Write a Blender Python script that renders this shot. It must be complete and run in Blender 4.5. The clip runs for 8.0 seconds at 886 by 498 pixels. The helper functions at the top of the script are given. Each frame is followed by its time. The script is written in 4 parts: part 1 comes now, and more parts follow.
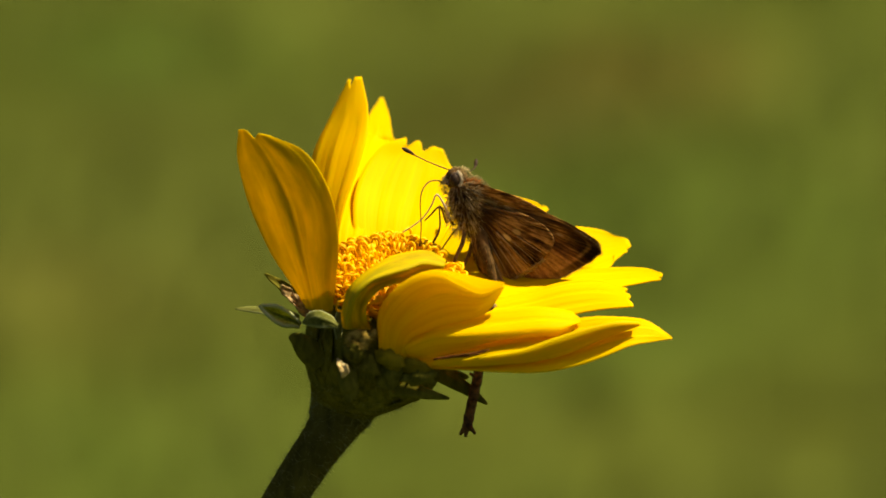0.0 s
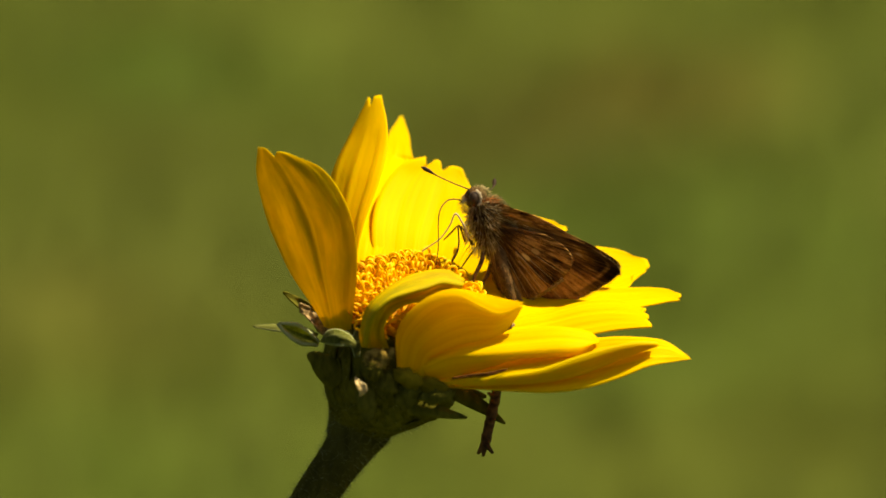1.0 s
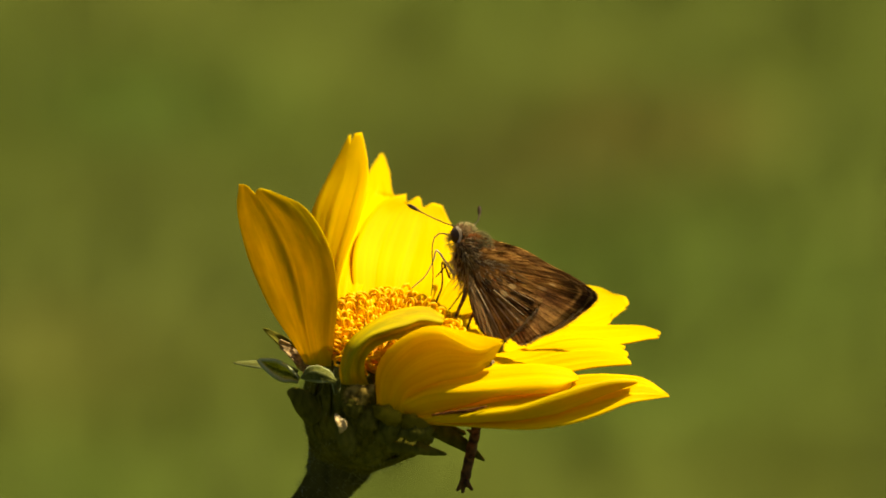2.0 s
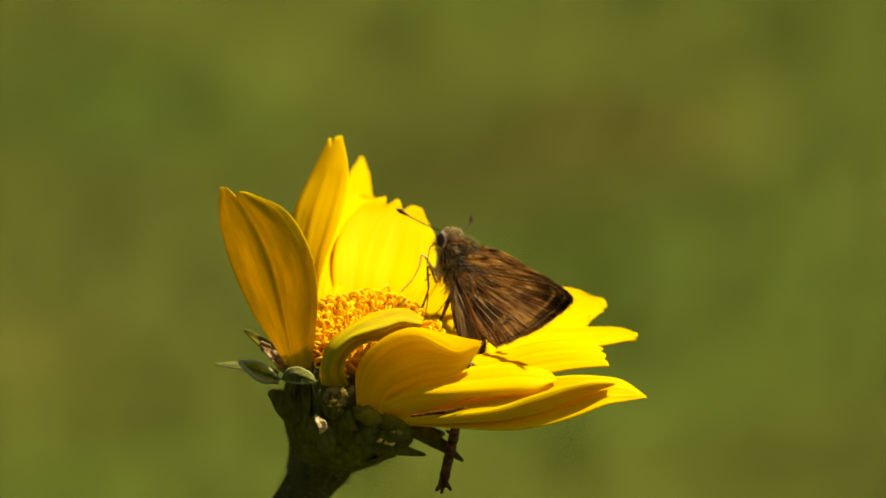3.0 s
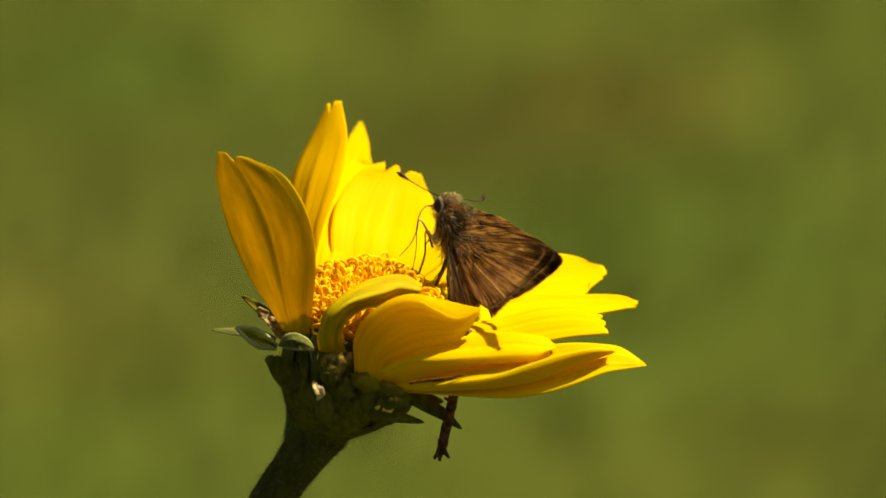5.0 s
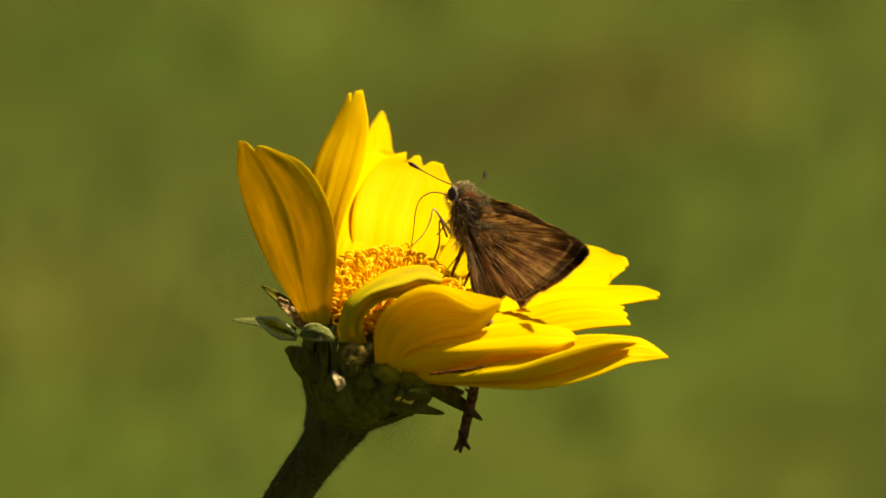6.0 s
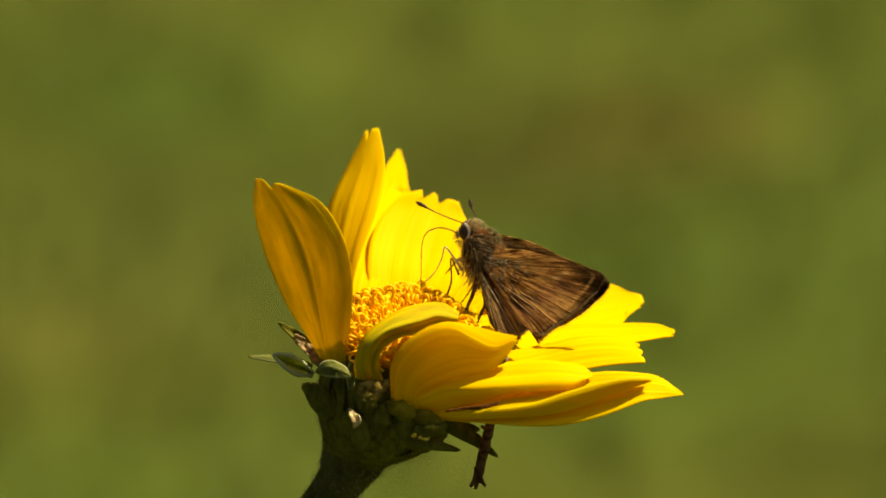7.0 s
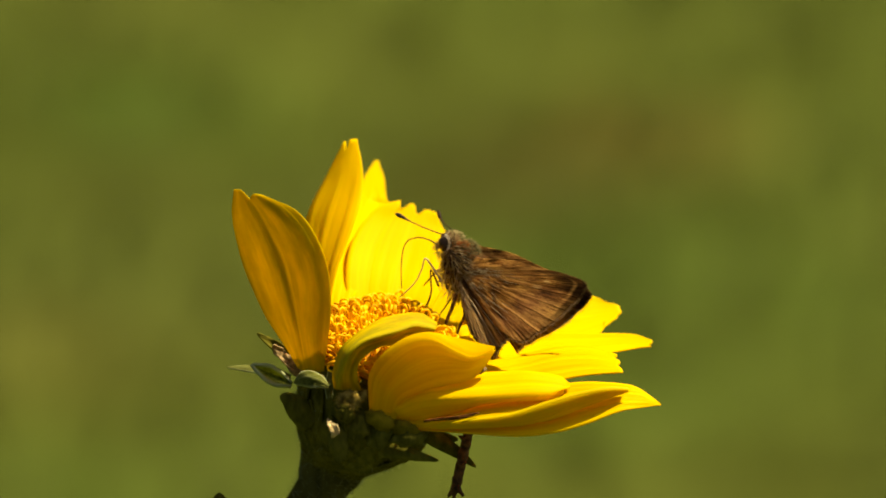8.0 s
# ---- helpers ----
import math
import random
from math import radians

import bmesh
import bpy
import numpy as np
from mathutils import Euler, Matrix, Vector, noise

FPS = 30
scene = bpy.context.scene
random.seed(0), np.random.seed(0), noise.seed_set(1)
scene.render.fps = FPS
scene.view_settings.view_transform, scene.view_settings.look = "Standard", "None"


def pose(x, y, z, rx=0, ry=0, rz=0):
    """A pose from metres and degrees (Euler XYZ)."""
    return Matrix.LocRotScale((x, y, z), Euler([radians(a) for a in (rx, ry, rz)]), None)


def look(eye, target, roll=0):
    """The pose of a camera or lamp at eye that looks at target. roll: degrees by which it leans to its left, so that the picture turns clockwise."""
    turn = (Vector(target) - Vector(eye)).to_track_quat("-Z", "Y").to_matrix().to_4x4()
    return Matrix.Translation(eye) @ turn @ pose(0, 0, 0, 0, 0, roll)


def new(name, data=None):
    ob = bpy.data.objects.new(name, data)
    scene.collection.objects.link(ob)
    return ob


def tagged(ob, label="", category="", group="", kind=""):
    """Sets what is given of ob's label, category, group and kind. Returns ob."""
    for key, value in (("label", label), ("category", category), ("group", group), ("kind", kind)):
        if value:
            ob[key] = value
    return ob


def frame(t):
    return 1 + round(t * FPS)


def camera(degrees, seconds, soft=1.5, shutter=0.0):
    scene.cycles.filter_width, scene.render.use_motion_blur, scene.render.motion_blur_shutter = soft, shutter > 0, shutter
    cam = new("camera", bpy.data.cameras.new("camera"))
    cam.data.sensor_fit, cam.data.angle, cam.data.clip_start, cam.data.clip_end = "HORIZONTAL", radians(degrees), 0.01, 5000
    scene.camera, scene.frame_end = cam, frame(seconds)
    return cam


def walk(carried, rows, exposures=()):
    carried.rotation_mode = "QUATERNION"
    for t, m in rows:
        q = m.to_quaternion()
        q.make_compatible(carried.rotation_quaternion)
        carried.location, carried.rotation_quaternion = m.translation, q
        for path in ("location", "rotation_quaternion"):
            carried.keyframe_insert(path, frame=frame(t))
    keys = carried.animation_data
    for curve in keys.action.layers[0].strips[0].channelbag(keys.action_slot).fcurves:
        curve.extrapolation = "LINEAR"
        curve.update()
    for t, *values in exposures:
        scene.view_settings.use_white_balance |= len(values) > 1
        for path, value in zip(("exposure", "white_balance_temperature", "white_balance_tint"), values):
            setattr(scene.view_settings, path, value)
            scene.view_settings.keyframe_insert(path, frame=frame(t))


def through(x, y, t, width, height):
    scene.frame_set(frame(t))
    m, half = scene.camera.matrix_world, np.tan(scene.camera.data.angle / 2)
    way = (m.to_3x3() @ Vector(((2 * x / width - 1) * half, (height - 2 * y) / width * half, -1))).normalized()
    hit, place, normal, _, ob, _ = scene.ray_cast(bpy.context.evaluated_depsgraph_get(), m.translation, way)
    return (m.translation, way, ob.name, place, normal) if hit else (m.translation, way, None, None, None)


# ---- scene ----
MM = 0.001
TILT = 20.0                                   # the lens looks down on the flower by this angle
BLOOM = Vector((0.0, 0.0, 0.60))              # the flower head, 60 cm above the lawn
REACH = 0.787                                 # from the lens to the flower
AHEAD = Vector((0, math.cos(radians(TILT)), -math.sin(radians(TILT))))
SPACE = Matrix.Translation(BLOOM) @ pose(0, 0, 0, -TILT)   # the flower's own space: x right, y away, z up

# ---- camera ----
cam = camera(8.0, 8.0, soft=1.75)
cam.data.dof.use_dof = True
cam.data.dof.focus_distance = REACH
cam.data.dof.aperture_fstop = 18.0
STAND = look(BLOOM - REACH * AHEAD, BLOOM)
# seconds, pan, tilt, roll in degrees, metres back
PATH = [
    (0.0, 0.000, 0.000, 0.00, 0.0000),
    (0.2, -0.033, -0.043, 0.01, -0.0005),
    (0.5, 0.034, 0.030, 0.02, -0.0012),
    (0.8, 0.225, 0.125, 0.22, -0.0007),
    (1.0, 0.169, 0.173, 0.35, -0.0003),
    (1.2, 0.074, 0.158, 0.36, -0.0002),
    (1.5, 0.095, 0.328, 0.38, 0.0001),
    (1.7, 0.031, 0.418, 0.48, 0.0007),
    (2.8, -0.074, 0.618, 0.53, 0.0075),
    (3.0, -0.199, 0.526, 0.54, 0.0088),
    (3.2, -0.360, 0.570, 0.52, 0.0081),
    (3.5, -0.460, 0.499, 0.50, 0.0071),
    (4.0, -0.322, 0.411, 0.75, 0.0075),
    (4.2, -0.281, 0.376, 0.73, 0.0067),
    (4.5, -0.275, 0.290, 0.71, 0.0055),
    (4.7, -0.235, 0.259, 0.75, 0.0048),
    (5.8, -0.169, 0.143, 0.97, 0.0007),
    (6.0, -0.020, 0.137, 1.01, 0.0000),
    (6.2, 0.003, 0.197, 1.02, 0.0009),
    (6.5, 0.037, 0.286, 1.03, 0.0021),
    (6.8, 0.115, 0.404, 1.06, 0.0027),
    (7.0, 0.124, 0.474, 1.08, 0.0032),
    (7.2, 0.089, 0.543, 1.10, 0.0035),
    (7.5, 0.025, 0.599, 1.14, 0.0041),
    (7.8, -0.075, 0.514, 1.10, 0.0046),
    (8.0, -0.075, 0.568, 1.07, 0.0049),
]
walk(cam, [(t, STAND @ pose(0, 0, back, tilt, pan, roll)) for t, pan, tilt, roll, back in PATH],
     exposures=[(0.0, 1.07, 7300, 10), (8.0, 1.07, 7300, 10)])

# ---- light ----
SUN_WAY = (SPACE.to_3x3() @ Vector((0.56, -0.08, 1.0))).normalized()     # towards the sun
world = bpy.data.worlds.new("sky")
scene.world = world
world.use_nodes = True
wn = world.node_tree.nodes
sky = wn.new("ShaderNodeTexSky")
sky.sky_type = "NISHITA"
sky.sun_disc = False
sky.air_density, sky.dust_density, sky.ozone_density = 0.8, 3.0, 0.4
sky.sun_elevation = math.asin(SUN_WAY.z)
sky.sun_rotation = math.atan2(SUN_WAY.x, SUN_WAY.y)
wn["Background"].inputs["Strength"].default_value = 0.048
world.node_tree.links.new(sky.outputs[0], wn["Background"].inputs["Color"])
sun = new("sun", bpy.data.lights.new("sun", "SUN"))
sun.data.energy = 5.0
sun.data.angle = radians(0.5)
sun.data.color = (1.0, 0.92, 0.72)
sun.matrix_world = look(BLOOM + SUN_WAY * 5, BLOOM)


# ---- materials ----
class Nodes:
    """A small writer of node trees."""

    def __init__(self, name):
        self.material = bpy.data.materials.new(name)
        self.material.use_nodes = True
        self.tree = self.material.node_tree
        self.tree.nodes.clear()
        self.out = self.tree.nodes.new("ShaderNodeOutputMaterial")

    def add(self, kind, out=0, operation="", **inputs):
        node = self.tree.nodes.new("ShaderNode" + kind)
        if operation:
            node.operation = operation
        for key, value in inputs.items():
            key = key.replace("_", " ")
            self.put(node, int(key[2:]) if key.startswith("in") and key[2:].isdigit() else key, value)
        return node.outputs[out]

    def put(self, node, key, value):
        if isinstance(value, bpy.types.NodeSocket):
            self.tree.links.new(value, node.inputs[key])
        else:
            node.inputs[key].default_value = value

    def coords(self, which, scale):
        c = self.add("TexCoord", which)
        return self.add("Mapping", Vector=c, Scale=scale)

    def noise(self, where, scale, detail=4.0, rough=0.55):
        return self.add("TexNoise", Vector=where, Scale=scale, Detail=detail, Roughness=rough)

    def ramp(self, factor, *stops):
        node = self.tree.nodes.new("ShaderNodeValToRGB")
        e = node.color_ramp.elements
        while len(e) < len(stops):
            e.new(0.5)
        for k, (at, colour) in enumerate(stops):
            e[k].position = at
            e[k].color = (*colour, 1) if len(colour) == 3 else colour
        self.tree.links.new(factor, node.inputs[0])
        return node.outputs[0]

    def mix(self, factor, a, b, how="MIX"):
        node = self.tree.nodes.new("ShaderNodeMix")
        node.data_type, node.blend_type = "RGBA", how
        for key, value in ((0, factor), (6, a), (7, b)):
            if isinstance(value, tuple) and len(value) == 3:
                value = (*value, 1)
            self.put(node, key, value)
        return node.outputs[2]

    def math(self, how, a, b=0.0):
        return self.add("Math", operation=how, in0=a, in1=b)

    def bump(self, height, strength, distance):
        return self.add("Bump", Height=height, Strength=strength, Distance=distance)

    def solid(self, colour, roughness=0.6, normal=None, sheer=0.0, sheer_colour=None, specular=0.4, sheen=0.0, metal=0.0):
        node = self.tree.nodes.new("ShaderNodeBsdfPrincipled")
        for key, value in (("Base Color", colour), ("Roughness", roughness), ("Specular IOR Level", specular),
                           ("Sheen Weight", sheen), ("Metallic", metal)):
            if isinstance(value, tuple) and len(value) == 3:
                value = (*value, 1)
            self.put(node, key, value)
        if normal is not None:
            self.put(node, "Normal", normal)
        shader = node.outputs[0]
        if sheer:
            thin = self.tree.nodes.new("ShaderNodeBsdfTranslucent")
            tint = colour if sheer_colour is None else sheer_colour
            self.put(thin, "Color", (*tint, 1) if isinstance(tint, tuple) and len(tint) == 3 else tint)
            blend = self.tree.nodes.new("ShaderNodeMixShader")
            self.put(blend, 0, sheer)
            self.put(blend, 1, shader)
            self.put(blend, 2, thin.outputs[0])
            shader = blend.outputs[0]
        self.tree.links.new(shader, self.out.inputs["Surface"])
        return self.material


def petal_material(name, green=0.0, dulling=0.0, sheer=0.44, through=(1.0, 0.82), veined=0.06):
    """Waxy yellow, with darker veins along it, a freckled skin and light coming through."""
    n = Nodes(name)
    uv = n.coords(2, (1, 1, 1))
    bent = n.add("VectorMath", 0, "ADD", in0=uv, in1=n.add("VectorMath", 0, "SCALE", in0=n.add("TexNoise", 1, Vector=n.coords(2, (2, 2, 1)), Scale=1.0), Scale=0.05))
    streak = n.noise(n.add("Mapping", Vector=bent, Scale=(24, 1.1, 1)), 1.0, 3)
    fine = n.noise(n.add("Mapping", Vector=bent, Scale=(95, 5, 1)), 1.0, 3)
    blotch = n.noise(n.coords(3, (1, 1, 1)), 160.0, 3)
    speck = n.noise(n.coords(3, (1, 1, 1)), 2600.0, 2)
    across = n.add("SeparateXYZ", 0, Vector=bent)
    vein = n.math("ABSOLUTE", n.math("SUBTRACT", n.math("FRACT", n.math("MULTIPLY", across, 9.0)), 0.5))
    line = n.ramp(vein, (0.0, (1, 1, 1)), (0.10, (0, 0, 0)))
    colour = n.ramp(streak, (0.25, (0.84, 0.562, 0.003)), (0.55, (0.88, 0.614, 0.004)), (0.8, (0.91, 0.655, 0.005)))
    colour = n.mix(n.math("MULTIPLY", n.ramp(blotch, (0.45, (0, 0, 0)), (0.75, (1, 1, 1))), 0.25), colour, (0.83, 0.58, 0.002))
    colour = n.mix(n.math("MULTIPLY", line, veined), colour, (0.66, 0.33, 0.002))
    colour = n.mix(n.math("MULTIPLY", n.ramp(speck, (0.60, (0, 0, 0)), (0.74, (1, 1, 1))), 0.18), colour, (0.60, 0.36, 0.004))
    # mottled skin, with shade on the upright and curled petals mixed into the colour
    if dulling:
        mottle = n.noise(n.add("Mapping", Vector=bent, Scale=(6, 3, 1)), 1.0, 4, 0.6)
        colour = n.mix(n.math("MULTIPLY", n.ramp(mottle, (0.35, (0, 0, 0)), (0.65, (1, 1, 1))), dulling), colour, (0.40, 0.29, 0.006))
    if green:
        band = n.ramp(across, (0.10, (0.25, 0.25, 0.25)), (0.38, (1, 1, 1)), (0.52, (1, 1, 1)), (0.66, (0.1, 0.1, 0.1)))
        colour = n.mix(n.math("MULTIPLY", band, green), colour, (0.33, 0.33, 0.014))
    height = n.math("ADD", n.math("ADD", streak, n.math("MULTIPLY", fine, 0.4)), n.math("MULTIPLY", line, -0.35))
    lit = n.mix(1.0, n.mix(1.0, colour, (*through, 0.2), "MULTIPLY"), n.ramp(vein, (0.02, (1, 1, 1)), (0.30, (0.94, 0.92, 0.9))), "MULTIPLY")
    lit = n.mix(1.0, lit, n.ramp(streak, (0.35, (0.93, 0.91, 0.9)), (0.6, (1, 1, 1))), "MULTIPLY")
    return n.solid(colour, 0.62, n.bump(height, 0.20, 0.0004), sheer=sheer, sheer_colour=lit, specular=0.04)


def green_material(name, dark, light, scale=900.0, sheer=0.0):
    n = Nodes(name)
    a = n.noise(n.coords(3, (1, 1, 0.35)), scale, 5)
    b = n.noise(n.coords(3, (1, 1, 1)), scale * 0.2, 3)
    colour = n.ramp(n.math("ADD", n.math("MULTIPLY", a, 0.6), n.math("MULTIPLY", b, 0.4)), (0.32, dark), (0.68, light))
    return n.solid(colour, 0.7, n.bump(a, 0.5, 0.0004), sheer=sheer, specular=0.0, sheen=0.0)


def bract_material(name, light=1.0):
    """Grey-green leaf with a dark middle, a pale midrib and downy pale edges."""
    n = Nodes(name)
    across = n.add("SeparateXYZ", 0, Vector=n.coords(2, (1, 1, 1)))
    off = n.math("MULTIPLY", n.math("ABSOLUTE", n.math("SUBTRACT", across, 0.5)), 2.0)
    a = n.noise(n.coords(3, (1, 1, 1)), 2600.0, 4, 0.65)
    b = n.noise(n.coords(3, (1, 1, 1)), 500.0, 3)
    colour = n.ramp(n.math("ADD", n.math("MULTIPLY", a, 0.5), n.math("MULTIPLY", b, 0.5)), (0.34, (0.055 * light, 0.062 * light, 0.010)), (0.66, (0.22 * light, 0.225 * light, 0.055 * light ** 0.5)))
    colour = n.mix(n.ramp(off, (0.0, (0.22, 0.22, 0.22)), (0.10, (0, 0, 0)), (0.72, (0, 0, 0)), (1.0, (1, 1, 1))), colour, (0.40, 0.42, 0.20))
    return n.solid(colour, 0.75, n.bump(a, 0.7, 0.0004), sheer=0.3, specular=0.0)


def wing_material(name, dark, mid, pale, spots=(), strips=(), lines=8.0, rosy=0.0, rim=1.0, gold=(0.60, 0.32, 0.065), rust=(0.19, 0.075, 0.024)):
    """Scales in uneven streaks along dark veins, with spots (across, out, width, length, colour, amount),
    strips along it (across, width, colour, amount), a dark edge and a pale line just inside it."""
    n = Nodes(name)
    uv = n.coords(2, (1, 1, 1))
    bent = n.add("VectorMath", 0, "ADD", in0=uv, in1=n.add("VectorMath", 0, "SCALE", in0=n.add("TexNoise", 1, Vector=n.coords(2, (9, 6, 1)), Scale=1.0, Detail=3.0), Scale=0.013))
    across = n.add("SeparateXYZ", 0, Vector=bent)
    out = n.add("SeparateXYZ", 1, Vector=uv)
    ragged = n.add("SeparateXYZ", 1, Vector=bent)
    streak = n.noise(n.add("Mapping", Vector=bent, Scale=(44, 3.2, 1)), 1.0, 5, 0.72)
    broad = n.noise(n.add("Mapping", Vector=bent, Scale=(13, 1.7, 1)), 1.0, 3)
    scales = n.ramp(n.noise(n.coords(2, (95, 34, 1)), 1.0, 4, 0.75), (0.40, (0, 0, 0)), (0.62, (1, 1, 1)))
    patch = n.noise(n.coords(2, (5.0, 4.0, 1)), 1.0, 3)
    tone = n.math("ADD", n.math("MULTIPLY", streak, 0.45), n.math("ADD", n.math("MULTIPLY", patch, 0.25), n.math("MULTIPLY", broad, 0.30)))
    colour = n.ramp(tone, (0.41, dark), (0.495, mid), (0.58, pale))
    glow = n.math("MULTIPLY", n.ramp(n.noise(n.coords(2, (7.0, 3.0, 1)), 1.0, 3), (0.50, (0, 0, 0)), (0.64, (1, 1, 1))), n.ramp(streak, (0.40, (0, 0, 0)), (0.58, (1, 1, 1))))
    colour = n.mix(n.math("MULTIPLY", glow, 0.6), colour, gold)
    root = n.math("MULTIPLY", n.ramp(out, (0.12, (1, 1, 1)), (0.45, (0, 0, 0))), n.math("MULTIPLY", streak, 0.8))
    colour = n.mix(root, colour, rust)
    if rosy:
        outer = n.ramp(out, (0.50, (0, 0, 0)), (0.72, (1, 1, 1)), (0.94, (0.3, 0.3, 0.3)))
        rear = n.ramp(across, (0.52, (0, 0, 0)), (0.68, (1, 1, 1)))
        colour = n.mix(n.math("MULTIPLY", n.math("MULTIPLY", outer, rear), n.math("MULTIPLY", streak, rosy)), colour, (0.36, 0.15, 0.065))
    vein = n.math("ABSOLUTE", n.math("SUBTRACT", n.math("FRACT", n.math("MULTIPLY", across, lines)), 0.5))
    line = n.ramp(vein, (0.0, (1, 1, 1)), (0.07, (0, 0, 0)))
    colour = n.mix(n.math("MULTIPLY", line, 0.45), colour, dark)
    for (u, width, tint, amount) in strips:
        near = n.math("DIVIDE", n.math("ABSOLUTE", n.math("SUBTRACT", across, u)), width)
        colour = n.mix(n.math("MULTIPLY", n.ramp(near, (0.5, (1, 1, 1)), (1.0, (0, 0, 0))), n.math("MULTIPLY", n.ramp(streak, (0.35, (0.35, 0.35, 0.35)), (0.6, (1, 1, 1))), amount)), colour, tint)
    colour = n.mix(n.math("MULTIPLY", scales, 0.55), colour, n.mix(1.0, colour, (0.40, 0.36, 0.32), "MULTIPLY"))
    for (u, v, width, length, tint, amount) in spots:
        du = n.math("DIVIDE", n.math("SUBTRACT", across, u), width)
        dv = n.math("DIVIDE", n.math("SUBTRACT", ragged, v), length)
        far = n.math("SQRT", n.math("ADD", n.math("MULTIPLY", du, du), n.math("MULTIPLY", dv, dv)))
        colour = n.mix(n.math("MULTIPLY", n.ramp(far, (0.60, (1, 1, 1)), (1.15, (0, 0, 0))), amount), colour, tint)
    band = n.ramp(ragged, (0.895, (0, 0, 0)), (0.920, (1, 1, 1)), (0.940, (0, 0, 0)))
    edge = n.ramp(ragged, (0.930, (0, 0, 0)), (0.950, (1, 1, 1)))
    behind = n.ramp(across, (0.40, (0, 0, 0)), (0.50, (1, 1, 1)), (0.66, (1, 1, 1)), (0.80, (0.12, 0.12, 0.12)))
    broken = n.math("MULTIPLY", behind, n.ramp(streak, (0.35, (0.15, 0.15, 0.15)), (0.62, (0.8, 0.8, 0.8))))
    colour = n.mix(n.math("MULTIPLY", n.math("MULTIPLY", edge, behind), 0.8 * rim), colour, dark)
    colour = n.mix(n.math("MULTIPLY", n.math("MULTIPLY", band, broken), 0.45 * rim), colour, pale)
    height = n.math("ADD", n.math("MULTIPLY", line, 1.4), n.math("ADD", streak, n.math("MULTIPLY", scales, 0.6)))
    return n.solid(colour, 0.65, n.bump(height, 0.6, 0.00025), sheer=0.025, specular=0.0)


def plain_material(name, dark, light, scale, roughness, bump=0.3, specular=0.06, sheer=0.0, sheen=0.0, stretch=(1, 1, 1)):
    n = Nodes(name)
    a = n.noise(n.coords(3, stretch), scale, 4)
    return n.solid(n.ramp(a, (0.35, dark), (0.65, light)), roughness, n.bump(a, bump, 0.0003), sheer=sheer, specular=specular, sheen=sheen)


def lawn_material(name):
    """Mown grass with bare, brownish places and darker, paler or lusher ones."""
    n = Nodes(name)
    where = n.add("TexCoord", 3)
    broad = n.noise(where, 3.2, 3, 0.5)
    small = n.noise(where, 22.0, 4, 0.6)
    colour = n.ramp(broad, (0.30, (0.039, 0.048, 0.0065)), (0.50, (0.049, 0.065, 0.0087)), (0.70, (0.062, 0.073, 0.0112)))
    colour = n.mix(n.math("MULTIPLY", n.ramp(small, (0.35, (1, 1, 1)), (0.6, (0, 0, 0))), 0.30), colour, (0.033, 0.036, 0.003))
    for (x, y, radius, patch_tint, amount) in LAWN_PATCHES:
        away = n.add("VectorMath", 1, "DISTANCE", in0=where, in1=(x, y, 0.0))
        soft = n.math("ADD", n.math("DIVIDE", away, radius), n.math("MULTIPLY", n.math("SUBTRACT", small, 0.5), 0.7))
        colour = n.mix(n.math("MULTIPLY", n.ramp(soft, (0.0, (1, 1, 1)), (1.0, (0, 0, 0))), amount), colour, patch_tint)
    return n.solid(colour, 0.9, n.bump(small, 0.4, 0.01), specular=0.03)


# places where the lawn is bare dry earth, darker, paler or lush: x, y, radius, colour, amount
EARTH, DRY, DARKER, LUSH, PALE = (0.030, 0.021, 0.0035), (0.078, 0.054, 0.010), (0.026, 0.027, 0.0030), (0.046, 0.082, 0.011), (0.070, 0.082, 0.015)
LAWN_PATCHES = [
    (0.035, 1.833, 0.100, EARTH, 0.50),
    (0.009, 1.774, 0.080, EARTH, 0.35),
    (0.056, 1.895, 0.080, DARKER, 0.40),
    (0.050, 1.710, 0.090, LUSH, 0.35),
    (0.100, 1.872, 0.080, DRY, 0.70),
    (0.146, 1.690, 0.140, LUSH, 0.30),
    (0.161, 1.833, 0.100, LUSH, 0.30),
    (-0.173, 1.879, 0.090, DARKER, 0.45),
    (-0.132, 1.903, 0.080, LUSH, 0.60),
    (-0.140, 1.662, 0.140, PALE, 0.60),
    (0.149, 1.535, 0.130, DARKER, 0.20),
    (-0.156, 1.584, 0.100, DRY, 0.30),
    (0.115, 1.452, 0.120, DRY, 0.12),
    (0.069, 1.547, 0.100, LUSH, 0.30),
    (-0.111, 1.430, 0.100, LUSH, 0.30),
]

PETAL = petal_material("petal_yellow")
PETAL_CURL = petal_material("petal_curled", green=0.5, dulling=0.9, sheer=0.42)
PETAL_DULLED = petal_material("petal_mottled", dulling=0.55, sheer=0.56, through=(0.97, 0.95), veined=0.15)
PETAL_EDGE = petal_material("petal_green_ribbed", green=0.35)
PETAL_BACK = petal_material("petal_back", sheer=0.74, through=(1.05, 1.26), veined=0.25)
STEM = green_material("stem_green", (0.030, 0.026, 0.0035), (0.105, 0.092, 0.016))
CALYX = green_material("calyx_green", (0.028, 0.029, 0.0040), (0.145, 0.130, 0.017))
BRACT = bract_material("bract_green")
CALYX_BRACT = green_material("calyx_bract_green", (0.036, 0.034, 0.004), (0.17, 0.148, 0.018), 1500.0, sheer=0.15)
# pale bract copy, brightened so that sunlight is part of its colour
SEPAL_PALE_LIT = bract_material("sepal_pale_lit_green", 2.8)
